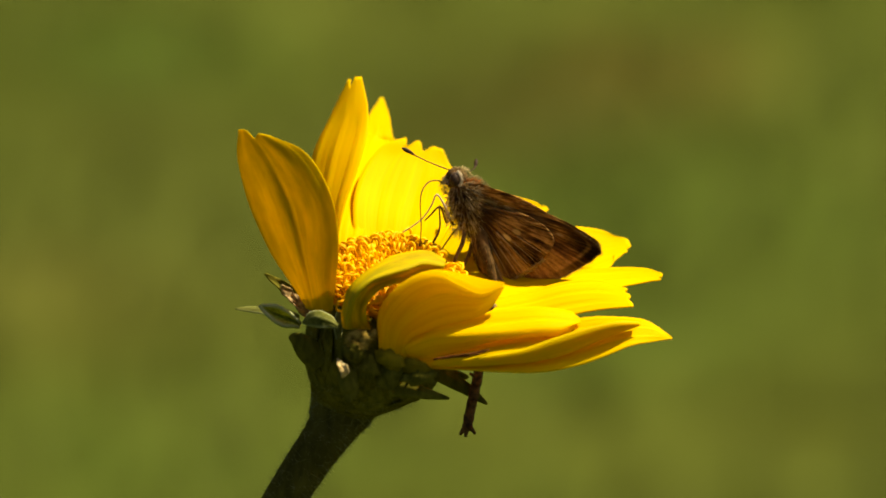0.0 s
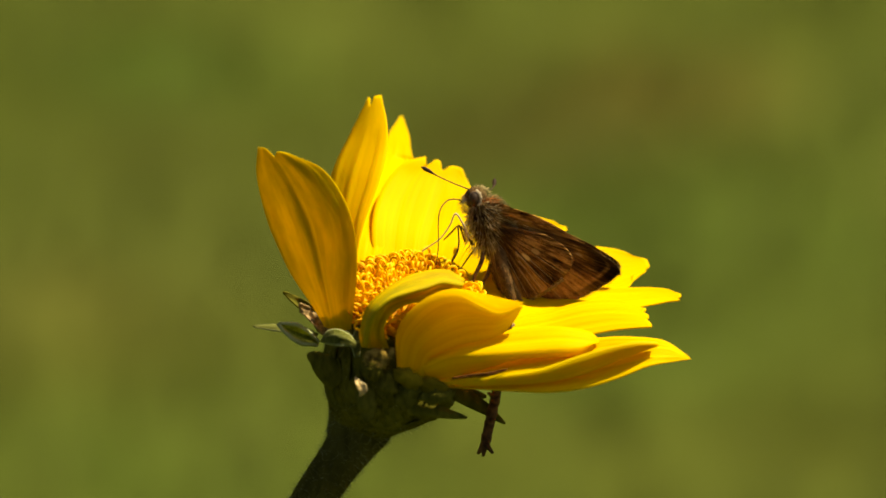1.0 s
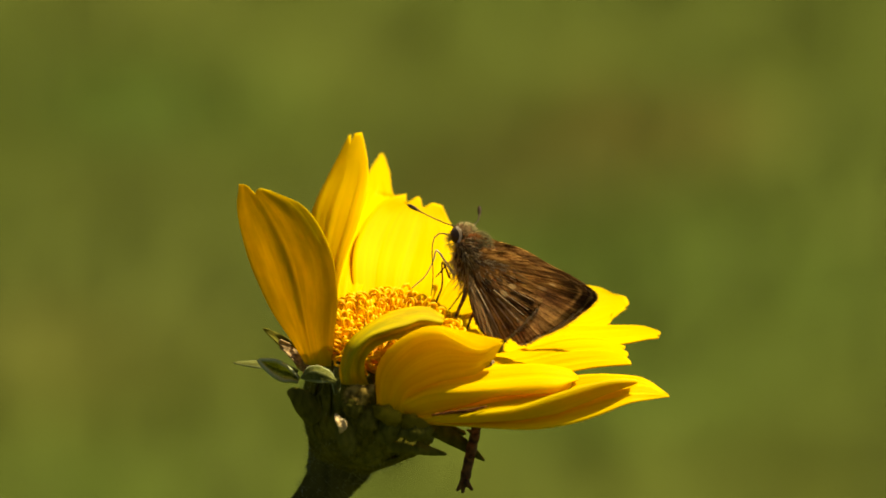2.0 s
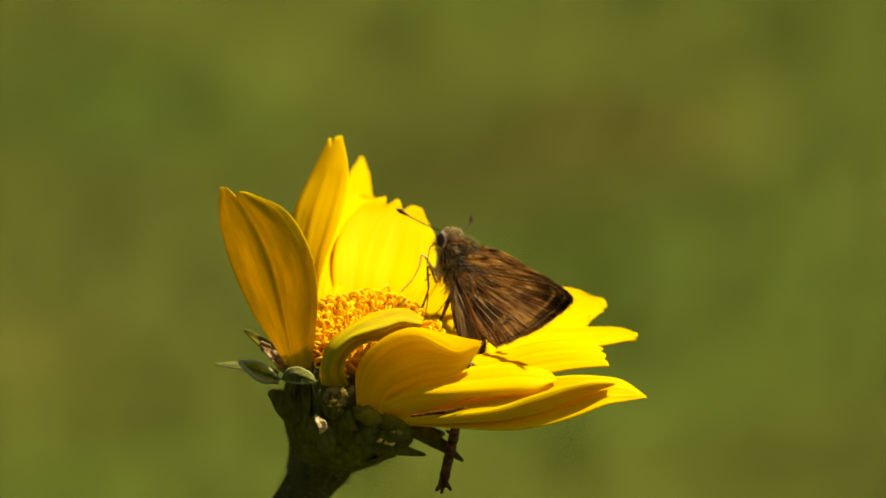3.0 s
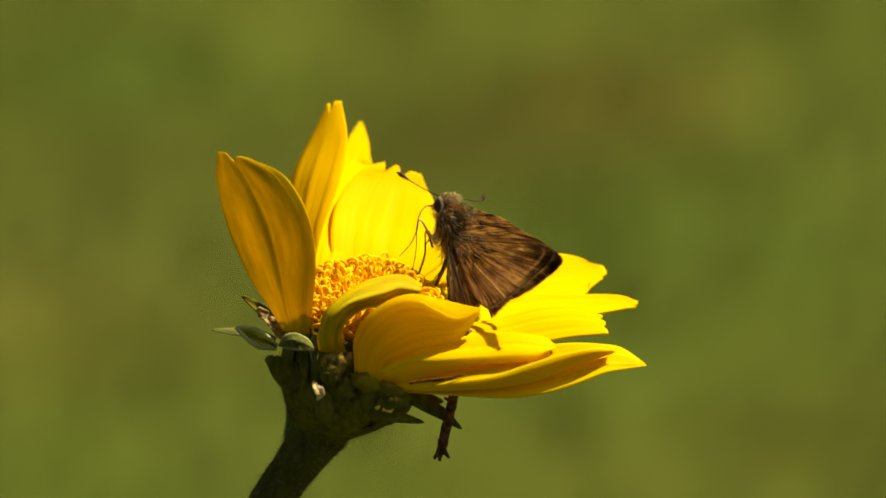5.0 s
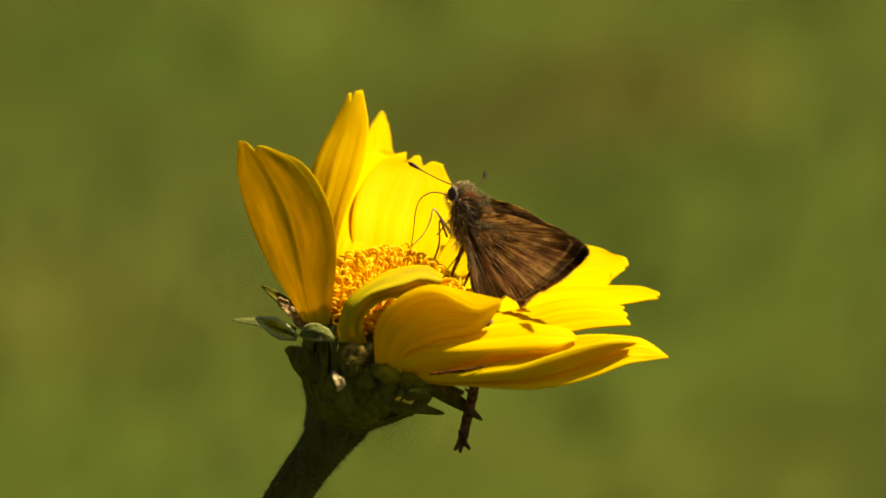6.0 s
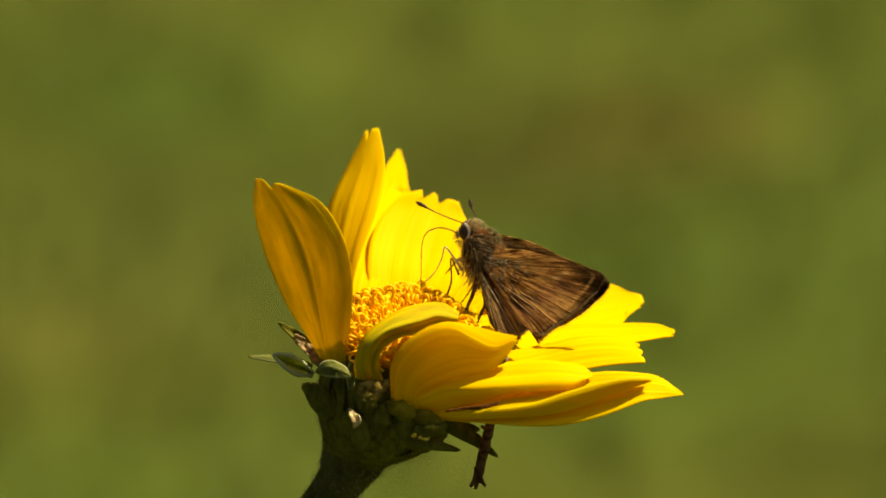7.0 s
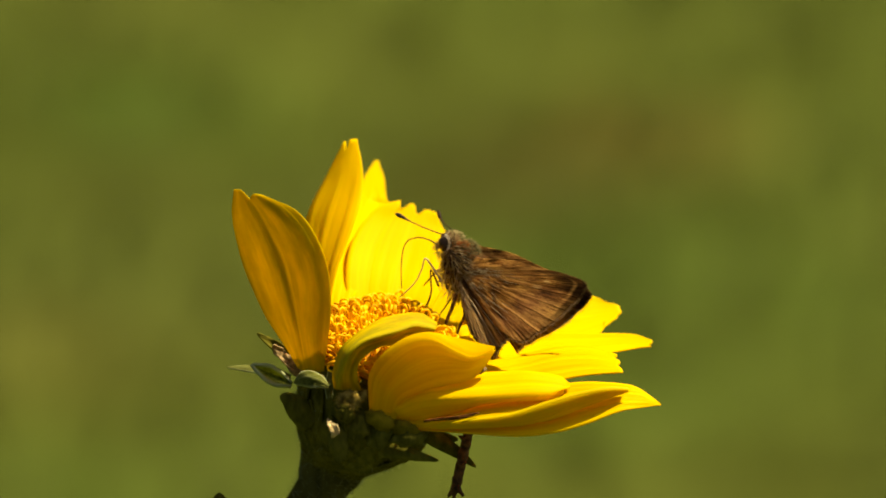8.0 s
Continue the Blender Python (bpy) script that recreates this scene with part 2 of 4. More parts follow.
WITHERED = plain_material("withered", (0.09, 0.055, 0.020), (0.36, 0.25, 0.11), 1800.0, 0.8, 0.6)
FLORET_DRY = plain_material("floret_dried", (0.10, 0.070, 0.012), (0.44, 0.30, 0.06), 1100.0, 0.8, 0.6, specular=0.0, sheer=0.2)
CREASE_SHADE = plain_material("crease_shade", (0.06, 0.020, 0.003), (0.17, 0.060, 0.008), 1800.0, 0.8, 0.6)
PALE_DRY = plain_material("pale_dry", (0.36, 0.24, 0.08), (0.74, 0.57, 0.27), 1800.0, 0.8, 0.6, sheer=0.3)
CLAW = green_material("petal_claw_green", (0.09, 0.078, 0.005), (0.30, 0.23, 0.013), 700.0, sheer=0.35)
HAIR = plain_material("stem_hair", (0.16, 0.17, 0.07), (0.34, 0.35, 0.19), 3000.0, 0.5, sheer=0.3)
FLORET = plain_material("floret_orange", (0.88, 0.52, 0.008), (0.95, 0.68, 0.014), 700.0, 0.5, 0.2, specular=0.1, sheer=0.42)
FLORET_DARK = plain_material("floret_ochre", (0.60, 0.25, 0.005), (0.86, 0.47, 0.010), 700.0, 0.55, 0.2, sheer=0.15)
DISC = plain_material("disc_ochre", (0.45, 0.18, 0.010), (0.72, 0.36, 0.015), 900.0, 0.7)
TWIG = plain_material("twig_brown", (0.028, 0.013, 0.004), (0.12, 0.058, 0.018), 1400.0, 0.75, 0.8, specular=0.1)
TAN, ROOT_SHADE = (0.56, 0.36, 0.13), (0.008, 0.005, 0.003)
FORE = wing_material("forewing_brown", (0.012, 0.006, 0.002), (0.215, 0.086, 0.019), (0.72, 0.365, 0.090), lines=13.0, rosy=0.75, rim=0.9,
                     strips=[(0.34, 0.10, (0.060, 0.026, 0.009), 0.55)],
                     spots=[(0.46, 0.97, 0.15, 0.22, (0.016, 0.008, 0.003), 0.75), (0.49, 0.70, 0.018, 0.035, TAN, 0.45), (0.56, 0.65, 0.020, 0.05, TAN, 0.3)])
# the two near-black root spots are shade from the body, painted into the wing
HIND = wing_material("hindwing_brown", (0.011, 0.006, 0.002), (0.160, 0.068, 0.018), (0.58, 0.31, 0.090), gold=(0.54, 0.30, 0.075), rim=0.1, lines=6.0,
                     spots=[(0.50, 0.20, 0.42, 0.22, ROOT_SHADE, 0.7), (0.80, 0.38, 0.17, 0.28, ROOT_SHADE, 0.35), (0.88, 0.90, 0.14, 0.26, (0.02, 0.012, 0.005), 0.3),
                            (0.535, 0.57, 0.045, 0.07, (0.80, 0.56, 0.22), 0.75), (0.385, 0.60, 0.04, 0.06, TAN, 0.6), (0.65, 0.50, 0.032, 0.05, TAN, 0.6)])
HIND_FOLD = wing_material("hindwing_fold_brown", (0.030, 0.016, 0.006), (0.23, 0.130, 0.047), (0.56, 0.37, 0.16), rim=0.2, lines=3.0,
                          strips=[(0.07, 0.06, (0.46, 0.30, 0.14), 0.5), (0.36, 0.17, (0.34, 0.21, 0.08), 0.45)])
VEIN = plain_material("wing_vein", (0.30, 0.20, 0.090), (0.52, 0.38, 0.20), 900.0, 0.6, specular=0.1, sheer=0.3)
FRINGE = plain_material("wing_fringe", (0.55, 0.38, 0.18), (0.82, 0.65, 0.38), 2500.0, 0.7, sheer=0.6, specular=0.0)
FRINGE_DARK = plain_material("dark_wing_fringe", (0.030, 0.016, 0.006), (0.24, 0.14, 0.055), 2500.0, 0.7, sheer=0.2, specular=0.0)
FUR = plain_material("thorax_fur", (0.070, 0.040, 0.012), (0.30, 0.180, 0.058), 2200.0, 0.6, sheer=0.15, sheen=0.0, specular=0.0)
FUR_GREY = plain_material("grey_fur", (0.08, 0.066, 0.024), (0.29, 0.24, 0.10), 2200.0, 0.6, sheer=0.15, specular=0.0)
FUR_GOLD = plain_material("golden_fur", (0.26, 0.18, 0.075), (0.60, 0.46, 0.25), 2200.0, 0.6, sheer=0.2, specular=0.0)
FUR_CREAM = plain_material("cream_scales", (0.50, 0.40, 0.25), (0.78, 0.68, 0.48), 2200.0, 0.6, sheer=0.25, specular=0.0)
FUR_RUST = plain_material("rust_fur", (0.26, 0.075, 0.02), (0.46, 0.16, 0.04), 2200.0, 0.6, sheer=0.15, sheen=0.0, specular=0.0)
FUR_PALE = plain_material("pale_fur", (0.45, 0.36, 0.22), (0.80, 0.70, 0.50), 2200.0, 0.6, sheer=0.2, specular=0.0)
SKIN = plain_material("body_skin", (0.045, 0.026, 0.010), (0.13, 0.075, 0.030), 1500.0, 0.6, specular=0.0)
EYE = plain_material("eye_dark", (0.022, 0.012, 0.006), (0.060, 0.036, 0.020), 5000.0, 0.45, 0.1, specular=0.12)
LEG = plain_material("leg_brown", (0.075, 0.034, 0.010), (0.22, 0.11, 0.035), 2500.0, 0.5, specular=0.1)
ANTENNA = plain_material("antenna_dark", (0.014, 0.008, 0.005), (0.05, 0.026, 0.012), 2500.0, 0.6, specular=0.1)
LEG_PALE = plain_material("leg_pale", (0.34, 0.27, 0.19), (0.60, 0.52, 0.42), 2500.0, 0.6, specular=0.1)
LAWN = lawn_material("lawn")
GRASS = plain_material("grass_blade", (0.038, 0.049, 0.0062), (0.066, 0.077, 0.0106), 14.0, 0.6, 0.1, specular=0.05, sheer=0.3)


# ---- builders ----
def part(name, bm, material, parent, label="", smooth=True, at=None):
    """Links a bmesh as one mesh object under a thing or under a part."""
    data = bpy.data.meshes.new(name)
    if smooth:
        for f in bm.faces:
            f.smooth = True
    bm.to_mesh(data)
    bm.free()
    data.materials.append(material)
    ob = new(name, data)
    ob.parent = parent
    if at is not None:
        ob.matrix_basis = at
    return tagged(ob, label)


def glide(points, k):
    """n samples of a smooth curve through the points, of any number of columns."""
    p = np.array(points, float)
    p = np.vstack([2 * p[0] - p[1], p, 2 * p[-1] - p[-2]])
    out = []
    for s in np.linspace(0, len(p) - 3 - 1e-9, k):
        i = int(s)
        f = s - i
        a, b, c, d = p[i:i + 4]
        out.append(0.5 * (2 * b + (c - a) * f + (2 * a - 5 * b + 4 * c - d) * f * f + (3 * b - a - 3 * c + d) * f ** 3))
    return np.array(out)


def unit(v):
    return v / max(np.linalg.norm(v), 1e-9)


def sheet(bm, grid, thick):
    """A closed thin body over a grid of points (rows x columns x 3, metres), with uv across and along."""
    rows, cols = grid.shape[:2]
    du = np.gradient(grid, axis=0)
    dv = np.gradient(grid, axis=1)
    nn = np.cross(dv, du)
    nn /= np.maximum(np.linalg.norm(nn, axis=2, keepdims=True), 1e-12)
    layer = bm.loops.layers.uv.verify()
    faces = []
    for side in (0.5, -0.5):
        v = [[bm.verts.new(grid[i, j] + nn[i, j] * thick * side) for j in range(cols)] for i in range(rows)]
        faces.append(v)
    st = {}
    for v in faces:
        for i in range(rows):
            for j in range(cols):
                st[v[i][j]] = (j / (cols - 1), i / (rows - 1))
    made = []
    top, low = faces
    for i in range(rows - 1):
        for j in range(cols - 1):
            made.append(bm.faces.new((top[i][j], top[i][j + 1], top[i + 1][j + 1], top[i + 1][j])))
            made.append(bm.faces.new((low[i][j], low[i + 1][j], low[i + 1][j + 1], low[i][j + 1])))
    rim = [(0, j) for j in range(cols)] + [(i, cols - 1) for i in range(1, rows)] \
        + [(rows - 1, j) for j in range(cols - 2, -1, -1)] + [(i, 0) for i in range(rows - 2, 0, -1)]
    for (a, b), (c, d) in zip(rim, rim[1:] + rim[:1]):
        made.append(bm.faces.new((top[a][b], low[a][b], low[c][d], top[c][d])))
    for f in made:
        for loop in f.loops:
            loop[layer].uv = st[loop.vert]
    return bm


def blade(stations, cup=0.0, fold=0.0, teeth=(), pleat=0.06, wave=0.0, thick=0.16, seed=1, rows=40, cols=25):
    """A petal or leaf. Stations from base to tip: x, y, z, half width (mm) and lean (degrees) about the midrib.
    cup bows both edges towards the face, fold does so in a crease, teeth: (place across -1..1, depth mm) notches of the tip,
    pleat: depth of the ribs along it, wave: unrest of the edge."""
    rng = random.Random(seed)
    line = glide(stations, rows)
    end = np.clip((np.linspace(0, 1, rows) - 0.93) / 0.07, 0, 1)
    if not teeth:
        line[:, 3] *= np.sqrt(np.maximum(1 - end ** 2, 0.01))
    mid, half, lean = line[:, :3], np.maximum(line[:, 3], 0.05), np.radians(line[:, 4])
    tang = np.gradient(mid, axis=0)
    grid = np.zeros((rows, cols, 3))
    phases = [rng.uniform(0, 6.28) for _ in range(6)]
    for i in range(rows):
        u = i / (rows - 1)
        t = unit(tang[i])
        away = np.array((0.0, 1.0, 0.0))
        flat = unit(np.cross(away, t))
        deep = unit(away - t * np.dot(away, t))
        side = math.cos(lean[i]) * flat + math.sin(lean[i]) * deep
        face = np.cross(side, t)
        w = half[i]
        for j in range(cols):
            s = 2 * j / (cols - 1) - 1
            ribs = pleat * (math.cos(s * 8.3 + phases[0]) + 0.5 * math.cos(s * 17 + phases[1])) * math.sin(math.pi * min(1, u * 1.25)) ** 0.7
            edge = wave * s * s * (math.sin(u * 9 + phases[2] + s) + 0.5 * math.sin(u * 21 + phases[3] * s))
            up = w * (cup * s * s + fold * (1 - u ** 4) * (abs(s) ** 1.15)) + ribs + edge
            across = w * s
            grid[i, j] = mid[i] + side * across + face * up
    for j in range(cols):                       # the tip's outline: rounded with notches
        s = 2 * j / (cols - 1) - 1
        back = 0.0
        for place, depth in teeth:
            back += depth * math.exp(-((s - place) / 0.22) ** 2)
        if back:
            for i in range(rows):
                u = i / (rows - 1)
                if u > 0.6:
                    grid[i, j] -= unit(tang[-3]) * back * ((u - 0.6) / 0.4) ** 2
    return sheet(bmesh.new(), grid * MM, thick * MM)


def loft(rails, pleat=0.06, wave=0.0, notches=(), thick=0.16, seed=1, rows=46, cols=31):
    """A petal spanned between smooth rails that run from its base to its tip (mm), with fine ribs along it,
    an unquiet edge and notches (place across 0..1, depth mm, width) in its tip."""
    rng = random.Random(seed)
    runs = [glide(r, rows) for r in rails]
    grid = np.array([glide([r[i] for r in runs], cols) for i in range(rows)])
    nn = np.cross(np.gradient(grid, axis=1), np.gradient(grid, axis=0))
    nn /= np.maximum(np.linalg.norm(nn, axis=2, keepdims=True), 1e-9)
    p = [rng.uniform(0, 6.28) for _ in range(5)]
    for i in range(rows):
        u = i / (rows - 1)
        swell = math.sin(math.pi * min(1, 0.08 + u * 0.98)) ** 0.6
        for j in range(cols):
            v = j / (cols - 1)
            ribs = math.cos(v * 19 + p[0] + 0.6 * u) + 0.6 * math.cos(v * 37 + p[1] + 0.8 * math.sin(3 * u))
            edge = (2 * v - 1) ** 4 * (math.sin(u * 11 + p[2] + 3 * v) + 0.6 * math.sin(u * 23 + p[3]))
            grid[i, j] += nn[i, j] * (pleat * ribs * swell + wave * edge * swell)
    lead = unit(np.mean(grid[-1] - grid[-6], axis=0))
    for j in range(cols):
        v = j / (cols - 1)
        back = sum(depth * math.exp(-((v - place) / width) ** 2) for place, depth, width in notches)
        for i in range(int(rows * 0.7), rows):
            grid[i, j] -= lead * back * ((i / (rows - 1) - 0.7) / 0.3) ** 2
    return sheet(bmesh.new(), grid * MM, thick * MM)


def tube(bm, points, sides=8, closed=True):
    """A round, tapered body along stations of x, y, z, radius in mm, smoothed."""
    line = np.array(points, float)
    mid, rad = line[:, :3] * MM, line[:, 3] * MM
    tang = np.gradient(mid, axis=0)
    ref = np.array((0.3, 1.0, 0.2))
    rings = []
    for k in range(len(mid)):
        t = unit(tang[k])
        a = unit(np.cross(ref, t))
        b = np.cross(t, a)
        rings.append([bm.verts.new(mid[k] + rad[k] * (math.cos(q) * a + math.sin(q) * b))
                      for q in np.linspace(0, 2 * math.pi, sides, endpoint=False)])
    for r, s in zip(rings, rings[1:]):
        for i in range(sides):
            bm.faces.new((r[i], r[(i + 1) % sides], s[(i + 1) % sides], s[i]))
    if closed:
        bm.faces.new(rings[0][::-1])
        bm.faces.new(rings[-1])
    return bm


def blob(bm, centre, axes, long_way=(0, 0, 1), seg=20, rings=12, rough=0.0, seed=3):
    """An ellipsoid in mm, its third axis along long_way, with a slightly uneven skin."""
    turn = Vector(long_way).to_track_quat("Z", "Y").to_matrix().to_4x4()
    made = bmesh.ops.create_uvsphere(bm, u_segments=seg, v_segments=rings, radius=1.0)["verts"]
    for v in made:
        k = 1 + rough * noise.noise(v.co * 2.3 + Vector((seed, 0, 0)))
        v.co = (turn @ Vector((v.co.x * axes[0], v.co.y * axes[1], v.co.z * axes[2])) * k + Vector(centre)) * MM
    return bm


def hairs(bm, roots, length, radius, spread, rng, comb=(0, 0, 0)):
    """Short tapered hairs from (place, normal) pairs, mm."""
    for place, normal in roots:
        d = Vector(normal) + Vector([rng.gauss(0, spread) for _ in range(3)]) + Vector(comb)
        d.normalize()
        l = length * rng.uniform(0.5, 1.2)
        side = d.orthogonal().normalized()
        other = d.cross(side)
        p = Vector(place)
        base = [bm.verts.new((p + radius * (math.cos(a) * side + math.sin(a) * other)) * MM) for a in (0, 2.09, 4.19)]
        tip = bm.verts.new((p + d * l + Vector((0, 0, -0.05 * l))) * MM)
        for i in range(3):
            bm.faces.new((base[i], base[(i + 1) % 3], tip))
    return bm


def skin_roots(centre, axes, long_way, count, rng, keep=None):
    """Roots of hairs over an ellipsoid."""
    turn = Vector(long_way).to_track_quat("Z", "Y").to_matrix()
    out = []
    while len(out) < count:
        d = Vector([rng.gauss(0, 1) for _ in range(3)]).normalized()
        p = turn @ Vector((d.x * axes[0], d.y * axes[1], d.z * axes[2]))
        nrm = (turn @ Vector((d.x / axes[0], d.y / axes[1], d.z / axes[2]))).normalized()
        if keep is None or keep(p):
            out.append((p + Vector(centre), nrm))
    return out


# ---- ground ----
def build_lawn():
    bm = bmesh.new()
    edges = [-400, -60, -12, -4, -1.6, -0.8, 0, 0.8, 1.6, 4, 12, 60, 400]
    grid = [[bm.verts.new((x, y, 0)) for x in edges] for y in edges]
    for i in range(len(edges) - 1):
        for j in range(len(edges) - 1):
            bm.faces.new((grid[i][j], grid[i][j + 1], grid[i + 1][j + 1], grid[i + 1][j]))
    ob = part("ground", bm, LAWN, None, "mown green lawn with dry and darker patches")
    tagged(ob, category="lawn", kind="structure")


build_lawn()

# ---- flower ----
flower = new("yellow_flower")
flower.matrix_basis = SPACE
tagged(flower, "yellow daisy flower with toothed petals on a thick hairy green stem", "flower")
RIM = Vector((-8.4, 3, -12.0))
AXIS = Vector((0.29, -0.47, 0.83)).normalized()
TURN = AXIS.to_track_quat("Z", "Y").to_matrix()


def on_axis(height, radius=0.0, angle=0.0):
    """A place round the flower's axis, mm above the rim of the calyx."""
    a = radians(angle)
    bend = Vector((-0.020 * min(height, 0) ** 2, 0, 0))
    return RIM + bend + AXIS * height + TURN @ Vector((math.cos(a) * radius, math.sin(a) * radius, 0))


def build_stem():
    joint = on_axis(-8.2)
    pts = [(*on_axis(-5.5), 4.7), (*joint, 4.0), (-12.66, 6.2, -20.02, 4.0), (-14.0, 5.6, -22.55, 3.15), (-16.35, 5, -25.93, 2.8), (-19.2, 5, -30.3, 2.65), (-22.56, 6, -35.65, 2.35),
           (-25.53, 8, -41.34, 2.35), (-36, 22, -78, 2.4), (-58, 75, -200, 2.6), (-66, 140, -380, 2.9), (-70, 203, -570, 3.2)]
    bm = bmesh.new()
    flat = [tuple(p[0]) + (p[1],) if len(p) == 2 else p for p in pts]
    tube(bm, glide(flat, 110), 18)
    for v in bm.verts:
        v.co += Vector((noise.noise(v.co * 700), noise.noise(v.co * 700 + Vector((5, 0, 0))), 0)) * 0.00012
    stem = part("stem", bm, STEM, flower, "thick ribbed green stem")
    rng = random.Random(8)
    line = glide(flat, 110)[:74]
    roots = []
    for _ in range(2600):
        k = rng.randrange(2, 72)
        t = Vector(line[k + 1][:3] - line[k - 1][:3]).normalized()
        a = t.orthogonal().normalized()
        q = rng.uniform(0, 6.28)
        nrm = math.cos(q) * a + math.sin(q) * t.cross(a)
        roots.append((Vector(line[k][:3]) + nrm * line[k][3] * 0.97 + t * rng.uniform(-0.6, 0.6), nrm))
    part("hair", hairs(bmesh.new(), roots, 0.8, 0.035, 0.35, rng), HAIR, stem, "short pale stem hairs")


def build_calyx():
    profile = [(-11.2, 2.8), (-9.4, 3.7), (-7.8, 4.7), (-6.2, 6.0), (-4.4, 7.5), (-2.0, 8.5), (1.6, 8.7), (4.2, 8.6), (6.6, 8.2), (7.4, 6.5), (7.6, 0.6)]
    bm = bmesh.new()
    line = glide(profile, 30)
    rings = []
    for h, r in line:
        ring = []
        for k in range(36):
            a = 360 * k / 36
            lump = 1 + 0.035 * math.sin(5 * radians(a) + h * 0.4) + 0.03 * noise.noise(Vector((math.cos(radians(a)) * 3, math.sin(radians(a)) * 3, h * 0.5)))
            ring.append(bm.verts.new(on_axis(h, r * lump, a) * MM))
        rings.append(ring)
    for r, s in zip(rings, rings[1:]):
        for i in range(36):
            bm.faces.new((r[i], r[(i + 1) % 36], s[(i + 1) % 36], s[i]))
    bm.faces.new(rings[-1])
    calyx = part("calyx", bm, CALYX, flower, "dark green cup under the petals")
    rng = random.Random(4)
    # three uneven rows of pointed bracts lie on the cup
    for row, (low, high, count, wide, out) in enumerate([(-9.5, -1.5, 9, 2.0, 0.05), (-7.0, 2.0, 11, 1.9, 0.15), (-3.5, 4.6, 13, 1.7, 0.3)]):
        for k in range(count):
            a = 360 * (k + 0.4 * row) / count + rng.uniform(-9, 9)
            tip, twist, broad = high + rng.uniform(-1.3, 0.7), rng.uniform(-9, 9), rng.uniform(0.8, 1.15)
            pts = []
            for q in np.linspace(0, 1, 6):
                h = low + (tip - low) * q
                r = float(np.interp(h, [p[0] for p in profile[:9]], [p[1] for p in profile[:9]]))
                pts.append((on_axis(h, r + out + rng.uniform(0.2, 0.8) * q ** 4, a + twist * q), wide * broad * (0.8, 1.0, 1.0, 0.85, 0.5, 0.06)[len(pts)]))
            part("bract", leaf_on_cup(pts, a), CALYX_BRACT, calyx)


def build_down():
    """Short pale down over the cup."""
    rng = random.Random(31)
    roots = []
    for _ in range(1100):
        h, a = rng.uniform(-8, 4.5), rng.uniform(0, 360)
        r = float(np.interp(h, (-9, -6.2, -4.4, -0.6, 4.6), (4.0, 6.1, 7.7, 8.9, 9.0)))
        p = on_axis(h, r, a)
        roots.append((p, (p - on_axis(h)).normalized()))
    part("down", hairs(bmesh.new(), roots, 0.7, 0.03, 0.5, rng), HAIR, flower, "short pale down on the cup")


def leaf_on_cup(pts, angle):
    """A thick, blunt bract through centres with half widths, its face turned outward."""
    mids = glide([(*p, w) for p, w in pts], 12)
    a = radians(angle)
    side = np.array(TURN @ Vector((-math.sin(a), math.cos(a), 0)))
    outw = np.array(TURN @ Vector((math.cos(a), math.sin(a), 0)))
    grid = np.zeros((12, 7, 3))
    for i in range(12):
        for j in range(7):
            s = j / 3 - 1
            grid[i, j] = mids[i][:3] + side * s * mids[i][3] - outw * (0.28 * s * s + 0.10 * (1 - abs(s)) ** 3) * mids[i][3]
    return sheet(bmesh.new(), grid * MM, 0.2 * MM)


